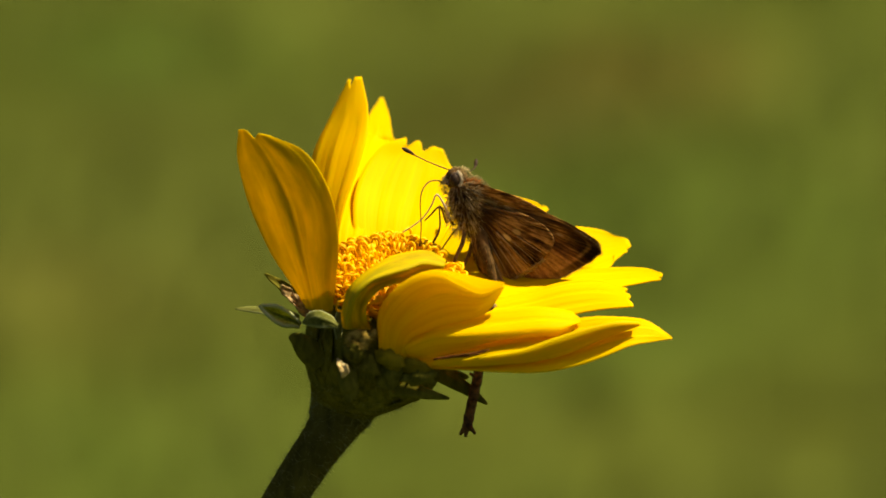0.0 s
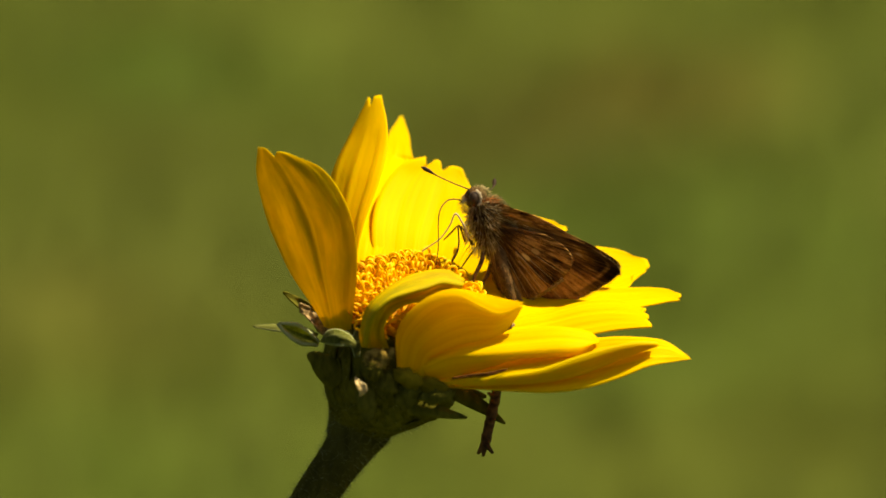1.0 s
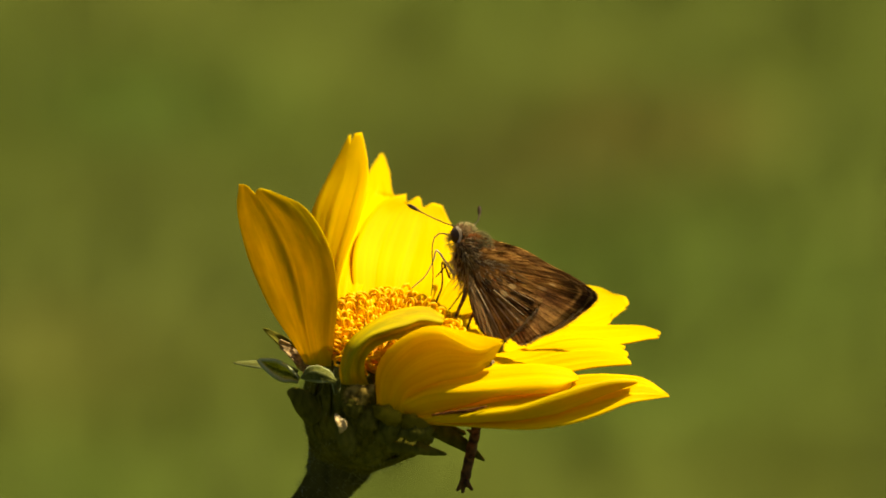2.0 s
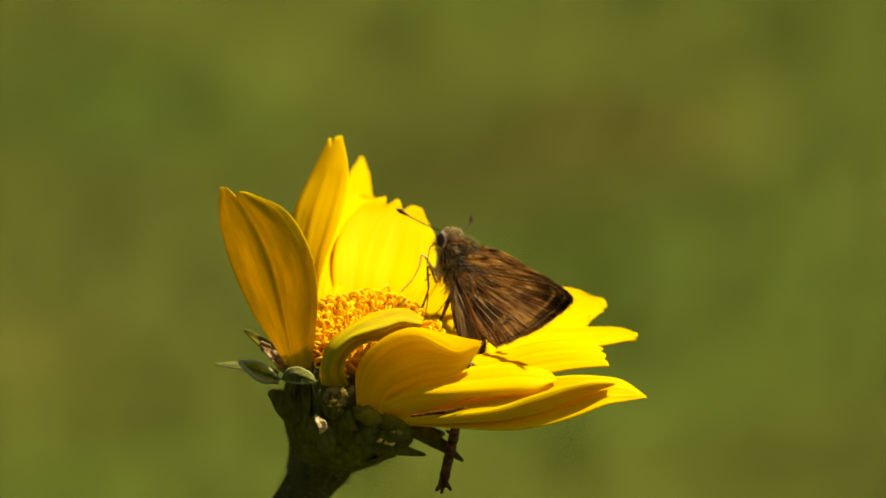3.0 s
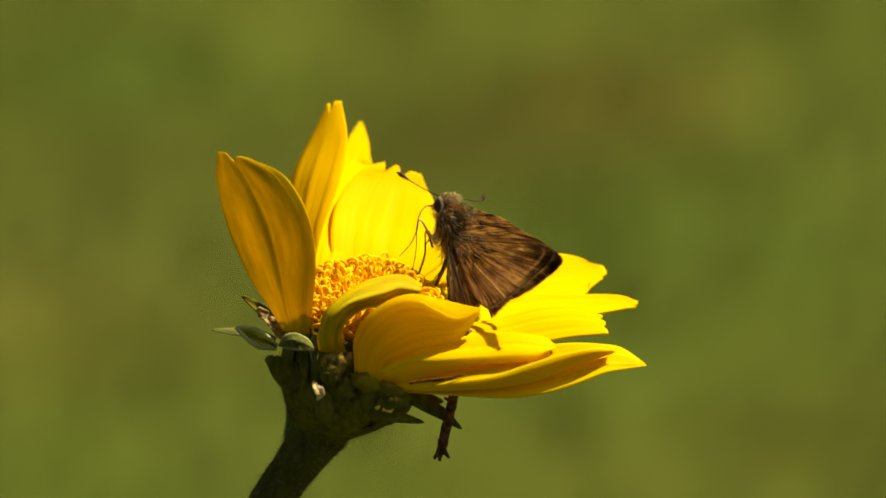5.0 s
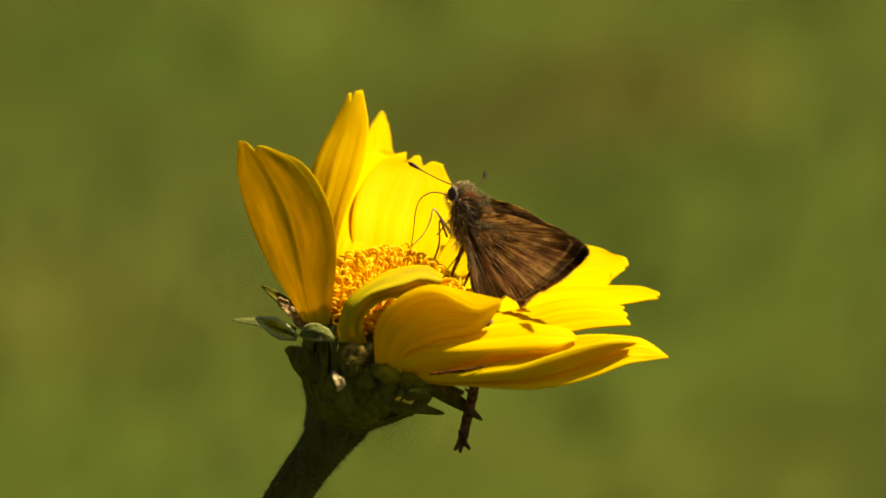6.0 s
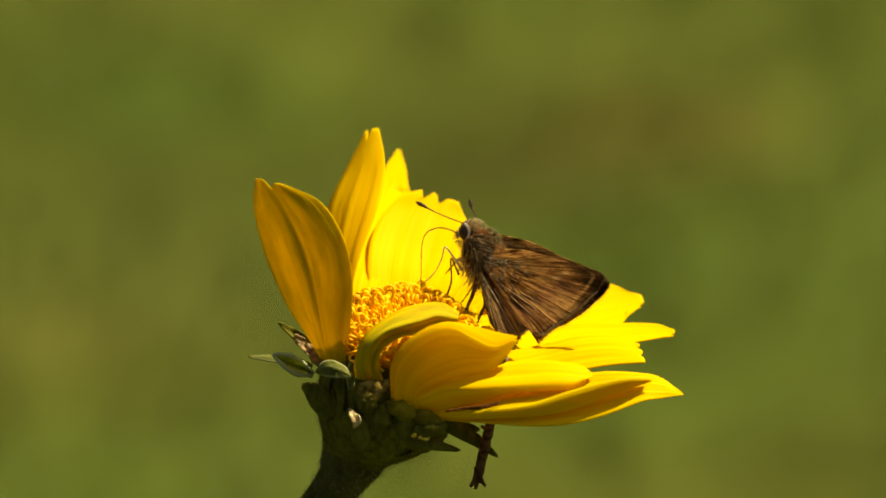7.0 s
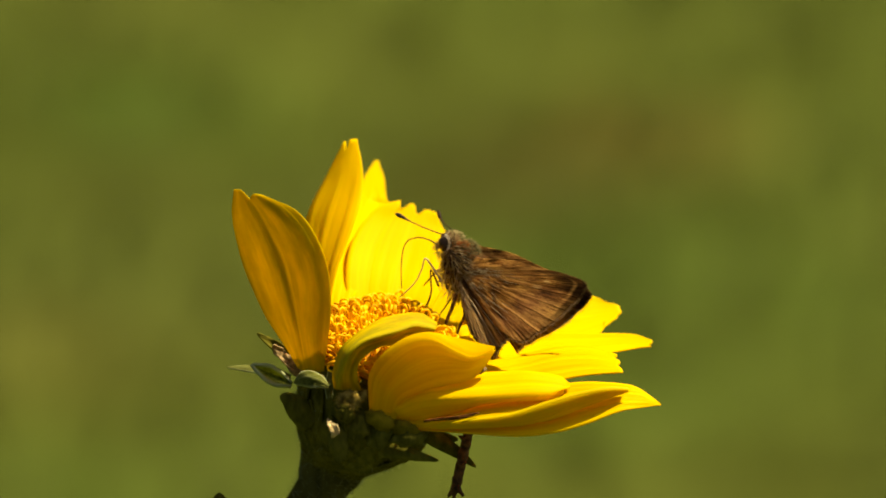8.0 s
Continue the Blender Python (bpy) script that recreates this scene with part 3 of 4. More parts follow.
def bracts_free():
    """The bracts that stand away from the cup."""
    def leaf(label, stations, material, **k):
        part("sepal", blade(stations, rows=22, cols=11, **{"thick": 0.18, "pleat": 0.04, **k}), material, flower, label)
    part("sepal", loft([[(-17.6, -3.5, -9.2), (-19.0, -4.5, -7.8), (-20.5, -5, -7.0), (-22.5, -5, -6.9)],
           [(-17.6, -3, -9.4), (-19.2, -3, -8.5), (-20.7, -3.2, -8.0), (-22.5, -4.8, -7.0)],
           [(-17.7, -4, -9.7), (-19.6, -5.5, -9.5), (-21.3, -6, -8.5), (-22.7, -5.2, -7.0)]],
           pleat=0.03, wave=0.06, thick=0.35, seed=2, rows=22, cols=15), SEPAL_PALE_LIT, flower, "grey-green boat-shaped sepal spread outward")
    leaf("narrow grey-green sepal", [(-17.8, -2, -8.5, 0.5, 45), (-20.2, -2, -7.6, 0.87, 50), (-23.0, -2, -7.4, 0.65, 50), (-25.8, -2, -7.4, 0.1, 45)], BRACT, cup=-0.3, seed=3)
    leaf("dark shrivelled sepal", [(-16.6, 1, -7.8, 0.63, 0), (-18.0, 1, -6.3, 0.71, 10), (-20.1, 1, -4.5, 0.64, 10), (-22.2, 1, -3.1, 0.14, 10)], CALYX, cup=0.5, seed=4, wave=0.25)
    leaf("withered brown sepal", [(-16.7, -1, -8.1, 0.56, 0), (-17.8, -1, -6.9, 0.82, 20), (-19.2, -1, -5.5, 0.65, 30), (-20.2, -1, -4.7, 0.15, 20)], WITHERED, cup=0.3, seed=5, wave=0.4)
    part("sepal", loft([[(-13.0, -9, -9.2), (-14.1, -9.2, -8.0), (-15.5, -9.0, -7.5), (-16.6, -8, -8.1), (-17.2, -7, -9.0)],
           [(-13.0, -9.6, -9.4), (-14.1, -10.4, -8.7), (-15.4, -10.4, -8.3), (-16.5, -9, -8.6), (-17.2, -7.2, -9.1)],
           [(-13.0, -9.5, -9.6), (-14.0, -10.3, -9.6), (-15.2, -10.3, -9.6), (-16.4, -9, -9.4), (-17.2, -7.2, -9.2)]],
           pleat=0.05, wave=0.1, thick=0.25, seed=6, rows=22, cols=15), BRACT, flower, "grey-green downy sepal folded like a hood")
    leaf("small pale sepal", [(-12.8, -8, -11.0, 0.35, 0), (-12.9, -8, -9.3, 0.56, 0), (-12.8, -7, -7.2, 0.14, 0)], BRACT, cup=-0.2, seed=7)
    leaf("dark pointed sepal", [(-6.6, -5, -16.9, 1.26, 0), (-4.3, -6, -17.3, 0.98, 0), (-1.9, -6.5, -17.9, 0.64, 10), (0.8, -7, -18.4, 0.14, 10)], CALYX, cup=-0.4, seed=8)
    leaf("dark pointed sepal", [(-1.0, 0, -15.0, 1.12, 0), (0.8, 0, -16.2, 1.0, 10), (3.2, 0, -17.6, 0.71, 10), (5.5, 0, -19.3, 0.14, 0)], CALYX, cup=-0.4, seed=9)
    leaf("dark pointed sepal", [(-3.1, 2, -15.4, 1.13, 0), (0.4, 3, -15.6, 0.86, 10), (3.2, 3, -16.0, 0.21, 10)], CALYX, cup=-0.4, seed=10)
    leaf("dark blunt sepal", [(-15.2, -3, -14.6, 1.2, 0), (-16.6, -4, -12.6, 1.5, 0), (-17.9, -4.5, -11.3, 1.0, 0), (-19.0, -4.5, -10.8, 0.3, 0)], CALYX, cup=-0.35, seed=11)
    leaf("torn sepal with a pale dry edge", [(-12.9, -11.9, -13.4, 0.12, -20), (-12.4, -12.5, -14.3, 0.52, -20), (-12.0, -12.6, -15.0, 0.48, -20), (-12.3, -12.2, -15.7, 0.10, -20)], PALE_DRY, cup=0.3, seed=12, wave=0.12)
    part("dried_scrap", loft([[(5.3, -9.5, -7.4), (5.8, -9.7, -7.0), (6.4, -9.6, -6.7)],
           [(5.4, -10, -7.7), (6.0, -10.1, -7.4), (6.6, -9.8, -7.0)]],
           pleat=0.08, wave=0.15, thick=0.2, seed=19, rows=14, cols=9), WITHERED, flower, "small brown dried scrap caught between petals")
    leaf("small sunlit scrap of sepal", [(-10.4, -10.5, -12.5, 0.27, -40), (-10.0, -10.8, -12.2, 0.36, -40), (-9.4, -10.8, -12.1, 0.09, -40)], BRACT, cup=0.3, seed=13, wave=0.4)
    rng = random.Random(23)
    for label, material, at, axes, way in (
            ("blunt downy green sepal", CALYX_BRACT, (-10.7, -11.6, -12.6), (1.0, 1.3, 1.2), (0.1, 0, 1)),
            ("yellow-green claw of a petal", CLAW, (-6.5, -11.2, -13.5), (0.7, 1.1, 1.8), (0.85, 0, -0.4)),
            ("yellow-green claw of a petal", CLAW, (-3.6, -10.6, -14.4), (0.6, 0.9, 1.9), (0.95, 0, -0.25)),
            ("blunt downy green sepal", CALYX_BRACT, (-9.0, -10.7, -14.3), (1.0, 1.4, 1.8), (0.35, 0, 1)),
            ("blunt dark green sepal", CALYX, (-6.3, -10.0, -15.2), (1.0, 1.6, 2.0), (0.7, 0, 0.7)),
            ("blunt dark green sepal", CALYX, (-3.0, -10.2, -15.6), (0.9, 1.1, 2.0), (1, 0, 0.1)),
            ("long dark green sepal", CALYX, (-11.6, -10.6, -16.2), (0.9, 1.2, 2.4), (-0.2, 0, 1))):
        bm = blob(bmesh.new(), at, axes, way, 22, 14, 0.42, at[0])
        hairs(bm, skin_roots(at, axes, way, 130, rng), 0.45, 0.025, 0.5, rng)
        part("sepal", bm, material, flower, label)


def build_tuft():
    """Dried florets in front of the disc."""
    rng = random.Random(17)
    for at, axes, way in (((-10.6, -11.4, -10.6), (0.7, 0.6, 1.2), (0.9, 0, 0.3)), ((-9.6, -11.8, -11.3), (0.6, 0.8, 1.0), (0.3, -0.3, 1)), ((-11.3, -11.6, -11.4), (0.6, 0.6, 0.9), (-0.4, 0, 1)),
                          ((-8.8, -11.3, -10.7), (0.45, 0.5, 0.9), (0.5, 0, 0.8)), ((-10.3, -12.0, -12.0), (0.5, 0.5, 0.8), (0.9, 0, -0.2))):
        bm = blob(bmesh.new(), at, axes, way, 14, 9, 0.5, at[0])
        hairs(bm, skin_roots(at, axes, way, 110, rng), 0.6, 0.05, 0.45, rng)
        part("dried_floret", bm, FLORET_DRY, flower, "small dried brown floret")


def build_petals():
    def petal(stations, label="", material=PETAL, **k):
        return part("petal", blade(stations, **k), material, flower, label)
    petal([(-14.7, 4, -1.5, 1.29, -40), (-14.8, 6, 5.0, 2.95, -42), (-13.9, 9, 11.1, 4.11, -42), (-12.3, 12, 16.6, 3.26, -42), (-11.2, 15, 21.7, 1.03, -40)],
          "tall narrow yellow petal with a split tip", cup=-0.15, teeth=[(-0.3, 1.6)], seed=2, pleat=0.08)
    petal([(-12.4, 5, -2.4, 1.27, 0), (-11.9, 8.5, 2.2, 1.84, 0), (-10.8, 13, 6.1, 2.57, 0), (-9.3, 18.5, 10.1, 3.3, 0), (-8.5, 24.5, 13.7, 2.9, 0), (-8.3, 25.7, 14.7, 1.81, 0), (-8.2, 28.5, 17.2, 1.31, 0), (-8.0, 31, 19.5, 0.29, 0)],
          "yellow petal with a torn edge", cup=0.0, teeth=[(-0.9, 0.8)], seed=3, rows=70)
    petal([(-6.1, 7, -1.8, 4.53, 0), (-5.4, 10.5, 2.9, 6.12, 0), (-4.5, 14.5, 6.9, 6.43, 0), (-3.4, 18, 10.8, 5.17, 0), (-2.3, 20, 13.5, 2.45, 0)],
          "broad bright yellow petal with a notched tip", cup=0.08, teeth=[(0.1, 1.3), (-0.75, 1.7)], seed=4, pleat=0.07)
    petal([(-3.2, 4.0, -4.2, 1.7, -30), (0.4, 6, -1.5, 1.96, -30), (4.3, 9, 2.0, 3.28, -30), (8.3, 12, 4.0, 3.13, -30), (11.5, 14, 4.9, 1.5, -30), (13.2, 15, 5.2, 0.3, -30)],
          "bright yellow petal", cup=0.2, teeth=[(-0.9, 0.8)], seed=5)
    petal([(-3.0, 2.5, -4.8, 2.6, -45), (2.2, 4, -3.3, 2.99, -45), (8.9, 7, -2.2, 5.51, -45), (15.4, 10, -1.0, 5.03, -45), (20.4, 12, -0.1, 3.63, -45), (23.7, 13, 0.5, 1.61, -45)],
          "broad yellow petal spread flat", cup=0.15, teeth=[(1.0, 3.0), (0.5, 0.9), (-1.0, 1.2)], seed=6)
    petal([(-2.0, -1.2, -6.4, 3.2, -58), (3.2, -0.5, -5.5, 3.71, -58), (9.6, 2.2, -5.3, 4.36, -60), (16.0, 4.5, -4.3, 3.39, -60), (20.9, 6, -3.8, 2.4, -58), (25.2, 7, -3.4, 1.43, -50), (27.5, 7, -3.5, 0.88, -50)],
          "narrow yellow petal", cup=0.1, teeth=[(0.35, 0.5), (-1.0, 0.9), (1.0, 0.6)], seed=7)

    def spread(rails, label, material, **k):
        return part("petal", loft(rails, **k), material, flower, label)
    spread([[(-16.8, -4.5, -7.3), (-19.0, -4.8, -3.8), (-21.5, -5.2, 0.2), (-23.5, -5.8, 4.4), (-24.8, -6.5, 8.6), (-25.3, -7.2, 12.0), (-25.1, -8, 14.7)],
           [(-16.3, -5.2, -7.5), (-17.5, -6.3, -3.4), (-18.8, -7.2, 1.1), (-20.1, -7.8, 5.5), (-21.8, -8.1, 9.4), (-23.3, -8.3, 12.2), (-24.2, -8.4, 14.6)],
           [(-15.6, -5.8, -7.6), (-16.4, -6.8, -3.4), (-17.2, -7.6, 1.1), (-18.3, -8.2, 5.5), (-20.0, -8.5, 9.1), (-21.8, -8.6, 12.0), (-23.3, -8.6, 13.9)],
           [(-14.7, -6.2, -7.7), (-15.1, -7.7, -3.4), (-15.3, -8.8, 1.1), (-16.0, -9.4, 5.5), (-17.6, -9.5, 8.9), (-19.7, -9.3, 11.9), (-22.5, -8.9, 14.2)],
           [(-13.6, -6.5, -7.6), (-13.1, -7.8, -3.4), (-12.8, -8.9, 1.1), (-13.4, -9.6, 5.5), (-14.8, -9.8, 9.1), (-17.3, -9.6, 12.2), (-21.2, -9, 13.9)]],
           "upright yellow petal cupped inward, with two creases", PETAL_DULLED, seed=1, pleat=0.05, wave=0.1, notches=[(0.45, 0.5, 0.12)], cols=45)
    spread([[(1.1, -2, -6.9), (6.0, -2, -6.2), (10.9, -1, -5.2), (15.1, -1, -4.1), (19.3, -1.5, -3.9), (22.8, -3, -4.9)],
           [(1.1, -4.5, -8.3), (6.0, -4.5, -7.7), (10.9, -4, -6.9), (15.1, -4, -5.9), (19.3, -4, -5.5), (23.2, -4.2, -5.9)],
           [(1.1, -7.2, -10.0), (6.0, -7, -9.5), (10.9, -6.8, -9.1), (15.0, -6.4, -8.3), (19.2, -6, -7.5), (23.5, -5.8, -7.1)]],
           "yellow petal with a stepped, toothed tip", PETAL, seed=8, pleat=0.06, notches=[(0.25, 0.5, 0.1), (0.68, 0.4, 0.1)])
    spread([[(-5.8, -9.6, -11.9), (-1.7, -9.4, -9.3), (3.2, -9.0, -7.7), (8.1, -8.6, -7.2), (12.2, -8.2, -7.2), (15.4, -7.8, -7.6), (16.8, -8, -8.5)],
           [(-5.5, -10.2, -12.2), (-1.5, -10.4, -10.1), (3.2, -10.3, -9.3), (7.3, -10, -8.9), (11.5, -9.6, -8.5), (15.0, -9, -8.7), (16.9, -8.2, -9.0)],
           [(-5.3, -10.4, -12.7), (-1.3, -11.1, -11.2), (3.2, -11.3, -10.8), (7.3, -11.2, -10.4), (11.5, -10.8, -10.0), (14.6, -10, -9.8), (16.8, -8.4, -9.2)],
           [(-3.2, -9.2, -14.1), (-0.6, -9.8, -13.4), (2.5, -10.1, -12.4), (6.0, -10.2, -11.4), (10.1, -10.1, -10.9), (13.9, -9.6, -10.7), (15.7, -8.5, -10.2)]],
           "yellow petal arched along its middle", PETAL, seed=9, pleat=0.04, wave=0.08, notches=[(0.7, 0.7, 0.12)])
    spread([[(-4.4, -9, -13.5), (0.4, -8.5, -12.6), (5.3, -8, -11.4), (10.1, -7.5, -10.2), (13.6, -7.5, -9.8), (15.2, -8, -10.3)],
           [(-3.0, -10, -14.1), (1.1, -10.6, -13.4), (6.0, -10.8, -12.5), (10.1, -10.3, -11.8), (13.2, -9.3, -11.3), (15.2, -8.3, -10.6)],
           [(-2.4, -10, -14.5), (1.1, -10.8, -14.1), (5.9, -11.1, -13.8), (9.8, -10.8, -13.2), (12.5, -9.8, -12.1), (15.0, -8.5, -10.9)]],
           "short yellow petal tucked under its neighbour", PETAL, seed=14, pleat=0.04, wave=0.15)
    spread([[(-4.5, -7, -13.8), (3.2, -6.5, -11.8), (9.5, -6.5, -10.0), (15.0, -7.0, -8.8), (19.2, -7.4, -8.3), (23.0, -7.4, -8.4), (25.4, -7.2, -9.0), (28.1, -7.5, -10.8)],
           [(-3.4, -8, -14.4), (3.9, -8.3, -13.3), (10.1, -8.7, -12.1), (15.7, -9, -10.8), (19.8, -9, -10.1), (23.3, -8.8, -10.0), (26.0, -8.2, -10.2), (28.1, -7.6, -10.9)],
           [(-2.4, -9, -14.6), (4.6, -11, -14.9), (10.8, -11.8, -15.1), (15.6, -11.8, -14.4), (19.4, -11.3, -13.3), (22.9, -10.4, -11.9), (25.7, -9, -11.4), (28.2, -7.7, -11.0)]],
           "long yellow petal with a pointed tip", PETAL, seed=10, pleat=0.05, wave=0.06, notches=[(0.3, 0.8, 0.15)])
    spread([[(-1.7, -9, -14.0), (4.6, -9.5, -13.0), (9.8, -9.8, -12.2), (13.9, -10, -10.9), (18.1, -9.9, -9.6), (21.6, -9.5, -8.9), (23.9, -9, -8.9)],
           [(-1.7, -10, -14.1), (4.6, -11.5, -13.3), (9.7, -12.1, -12.5), (13.9, -12.2, -11.1), (18.0, -11.8, -9.8), (21.5, -11.2, -9.1), (24.1, -9.8, -9.1)],
           [(-1.3, -9.8, -14.5), (4.6, -10.9, -14.3), (10.1, -11.4, -13.9), (14.2, -11.5, -13.1), (18.4, -11.2, -11.5), (21.5, -10.7, -10.3), (24.2, -9.7, -9.4)]],
           "greenish folded margin of a long petal", PETAL_EDGE, seed=15, pleat=0.03, wave=0.06)
    # added sliver: its brown is the shade in the gap between two petals
    spread([[(-1.1, -11.2, -13.4), (1.1, -11.5, -13.0), (3.5, -11.6, -12.7), (5.7, -11.4, -12.2)],
           [(-1.1, -11.2, -13.6), (1.1, -11.5, -13.3), (3.5, -11.6, -13.1), (5.7, -11.4, -12.4)]],
           "thin brown sliver standing in for the shaded crease between two petals", CREASE_SHADE, seed=16, pleat=0.02, wave=0.1, rows=20, cols=7)
    spread([[(-7.8, -10, -12.3), (-7.6, -10.4, -8.2), (-5.8, -11, -5.6), (-3.0, -11, -3.7), (0.1, -10.6, -2.6), (2.8, -10, -3.2), (5.1, -9.6, -3.7), (7.6, -10, -4.2)],
           [(-7.6, -10.9, -12.5), (-7.7, -11.9, -8.2), (-6.1, -12.9, -5.5), (-3.4, -13.2, -3.5), (-0.6, -12.8, -3.0), (2.1, -12, -4.3), (4.6, -11.2, -5.3), (7.3, -10.2, -4.5)],
           [(-6.6, -11.0, -13.0), (-5.8, -11.7, -9.6), (-3.4, -12.2, -7.2), (-0.8, -12.2, -5.8), (1.5, -11.8, -5.6), (3.7, -11.2, -6.0), (5.5, -10.7, -5.8), (7.4, -10.2, -4.6)],
           [(-4.6, -10.4, -13.6), (-3.9, -10.5, -11.2), (-2.0, -10.6, -10.2), (0.4, -10.7, -9.3), (2.8, -10.7, -8.8), (4.8, -10.6, -8.2), (6.3, -10.4, -6.7), (7.6, -10.1, -4.5)]],
           "yellow petal seen from its shaded back", PETAL_BACK, seed=11, pleat=0.09, wave=0.08, cols=41)
    spread([[(-12.3, -9, -9.6), (-12.5, -10.6, -7.7), (-11.5, -11.4, -5.0), (-9.4, -11, -2.7), (-6.9, -10, -1.1), (-4.4, -9, -0.3), (-1.7, -8, -0.3), (0.3, -7.2, -1.3)],
           [(-11.9, -9.3, -9.8), (-12.0, -11.2, -7.7), (-11.1, -12, -5.2), (-9.1, -11.6, -3.2), (-6.6, -10.7, -1.9), (-4.3, -9.8, -1.3), (-1.9, -8.7, -1.0), (0.3, -7.8, -1.8)],
           [(-11.4, -10, -9.8), (-11.5, -12.6, -7.9), (-10.5, -13.8, -5.5), (-8.8, -13.6, -3.9), (-6.4, -12.8, -3.0), (-4.3, -11.8, -2.4), (-2.4, -10.2, -1.8), (0.1, -8.4, -2.2)],
           [(-10.3, -9.2, -9.8), (-10.5, -11.2, -8.0), (-10.0, -12, -6.2), (-8.7, -11.9, -4.5), (-6.6, -11.2, -3.7), (-4.6, -10.3, -3.1), (-2.6, -9.2, -2.5), (-0.1, -7.9, -2.6)],
           [(-8.9, -9.5, -9.8), (-9.4, -11.6, -8.2), (-9.4, -12.6, -6.8), (-8.6, -12.7, -5.5), (-6.9, -12.1, -4.6), (-4.9, -11.2, -4.1), (-2.9, -9.9, -3.3), (-0.3, -8.0, -3.1)]],
           "petal curled over the disc, greenish below", PETAL_CURL, seed=12, pleat=0.05, wave=0.15, cols=41)


def floret_mesh(kind, rng):
    """One disc floret: a short tube with a style that curls over in two arms."""
    bm = bmesh.new()
    tall = (1.5, 2.0, 1.1)[kind]
    tube(bm, [(0, 0, -0.5, 0.30), (0, 0, tall * 0.5, 0.36), (0, 0, tall, 0.30)], 6)
    curl = (0.72, 0.90, 0.55)[kind]
    for way in (-1, 1):
        pts = []
        for q in np.linspace(0, 1, 9):
            a = q * (4.3 + 0.4 * kind)
            pts.append((way * (curl * (1 - math.cos(a)) * 0.8), 0.18 * way * q, tall + curl * math.sin(a) * 1.1 + 0.2 * q, 0.185 * (1 - 0.45 * q)))
        tube(bm, pts, 5)
    data = bpy.data.meshes.new("floret")
    for f in bm.faces:
        f.smooth = True
    bm.to_mesh(data)
    bm.free()
    return data


DISC_AT = Vector((-6.9, -0.3, -5.55))
DISC_AXIS = Vector((0.04, -0.45, 0.89)).normalized()
DISC_TURN = DISC_AXIS.to_track_quat("Z", "Y").to_matrix()


def on_disc(height, radius, angle):
    a = radians(angle)
    return DISC_AT + DISC_AXIS * height + DISC_TURN @ Vector((math.cos(a) * radius, math.sin(a) * radius, 0))


def build_disc():
    bm = bmesh.new()
    rings = []
    for q in np.linspace(0, 1, 10):
        rings.append([bm.verts.new(on_disc(3.6 * math.cos(q * math.pi / 2) ** 0.8, 6.9 * math.sin(q * math.pi / 2) + 0.01, 360 * k / 28) * MM) for k in range(28)])
    for r, s in zip(rings, rings[1:]):
        for i in range(28):
            bm.faces.new((r[i], s[i], s[(i + 1) % 28], r[(i + 1) % 28]))
    disc = part("disc", bm, DISC, flower, "domed disc crowded with curled orange florets")
    rng = random.Random(5)
    shapes = []
    for kind in range(3):
        for material in (FLORET, FLORET_DARK):
            m = floret_mesh(kind, rng)
            m.materials.append(material)
            shapes.append((kind, m))
    count = 170
    for k in range(count):
        q = math.sqrt((k + 0.5) / count)
        a = k * 137.508
        tip = q * math.pi / 2
        place = on_disc(3.6 * math.cos(tip) ** 0.8, 7.1 * math.sin(tip), a)
        up = (DISC_AXIS * (0.55 + 0.45 * math.cos(tip)) + (on_disc(0, 1, a) - DISC_AT) * 0.9 * math.sin(tip)).normalized()
        kind = 1 if q > 0.72 and rng.random() < 0.7 else 0 if q > 0.35 else 2
        pick = [s for s in shapes if s[0] == kind]
        ob = new("floret", pick[0 if rng.random() < 0.78 else 1][1])
        ob.parent = disc
        ob.matrix_basis = Matrix.Translation(place * MM) @ (up + Vector([rng.gauss(0, 0.13) for _ in range(3)])).to_track_quat("Z", "Y").to_matrix().to_4x4() \
            @ pose(0, 0, 0, 0, 0, rng.uniform(0, 360)) @ Matrix.Scale(rng.uniform(0.9, 1.3), 4)


build_stem()
build_calyx()
build_down()
bracts_free()
build_tuft()
build_petals()
build_disc()


# ---- the dry twig that hangs under the petals ----
def build_twig():
    twig = new("dry_twig")
    twig.matrix_basis = SPACE
    tagged(twig, "short knobbly dark brown dry twig hanging under the petals", "twig")
    bm = bmesh.new()
    line = glide([(4.63, -1, -13.11, 0.63), (4.35, -1, -15.7, 0.63), (3.79, -1, -18.16, 0.67), (3.22, -1, -20.96, 0.63), (2.94, -1, -22.5, 0.63)], 40)
    rng = random.Random(3)
    for k in range(40):
        line[k, 3] *= 1 + 0.05 * math.sin(k * 1.1) + rng.uniform(-0.08, 0.08)
    tube(bm, line, 10)
    part("shaft", bm, TWIG, twig)
    for k, (a, b) in enumerate([((3.15, -1.5, -21.79, 0.42), (3.99, -2, -22.9, 0.18)), ((2.94, -1, -22.08, 0.42), (2.8, -1, -23.35, 0.18)), ((2.8, -1, -22.08, 0.42), (2.1, -1, -23.06, 0.18)),
                                ((4.13, -1.5, -15.9, 0.35), (3.29, -1.5, -15.41, 0.14)), ((3.5, -1.5, -19.2, 0.35), (4.27, -2, -18.69, 0.14)), ((3.22, -1, -20.82, 0.35), (2.52, -1, -20.61, 0.14))]):
        part("stub", tube(bmesh.new(), glide([a, b], 5), 7), TWIG, twig)


build_twig()

# ---- a second stem with a closed bud, swaying at the edge of view ----
BUD_FOOT = Vector((-0.0263, -0.0123, 0.0))
bud_stem = new("flower_bud")
bud_stem.matrix_basis = Matrix.Translation(BUD_FOOT)
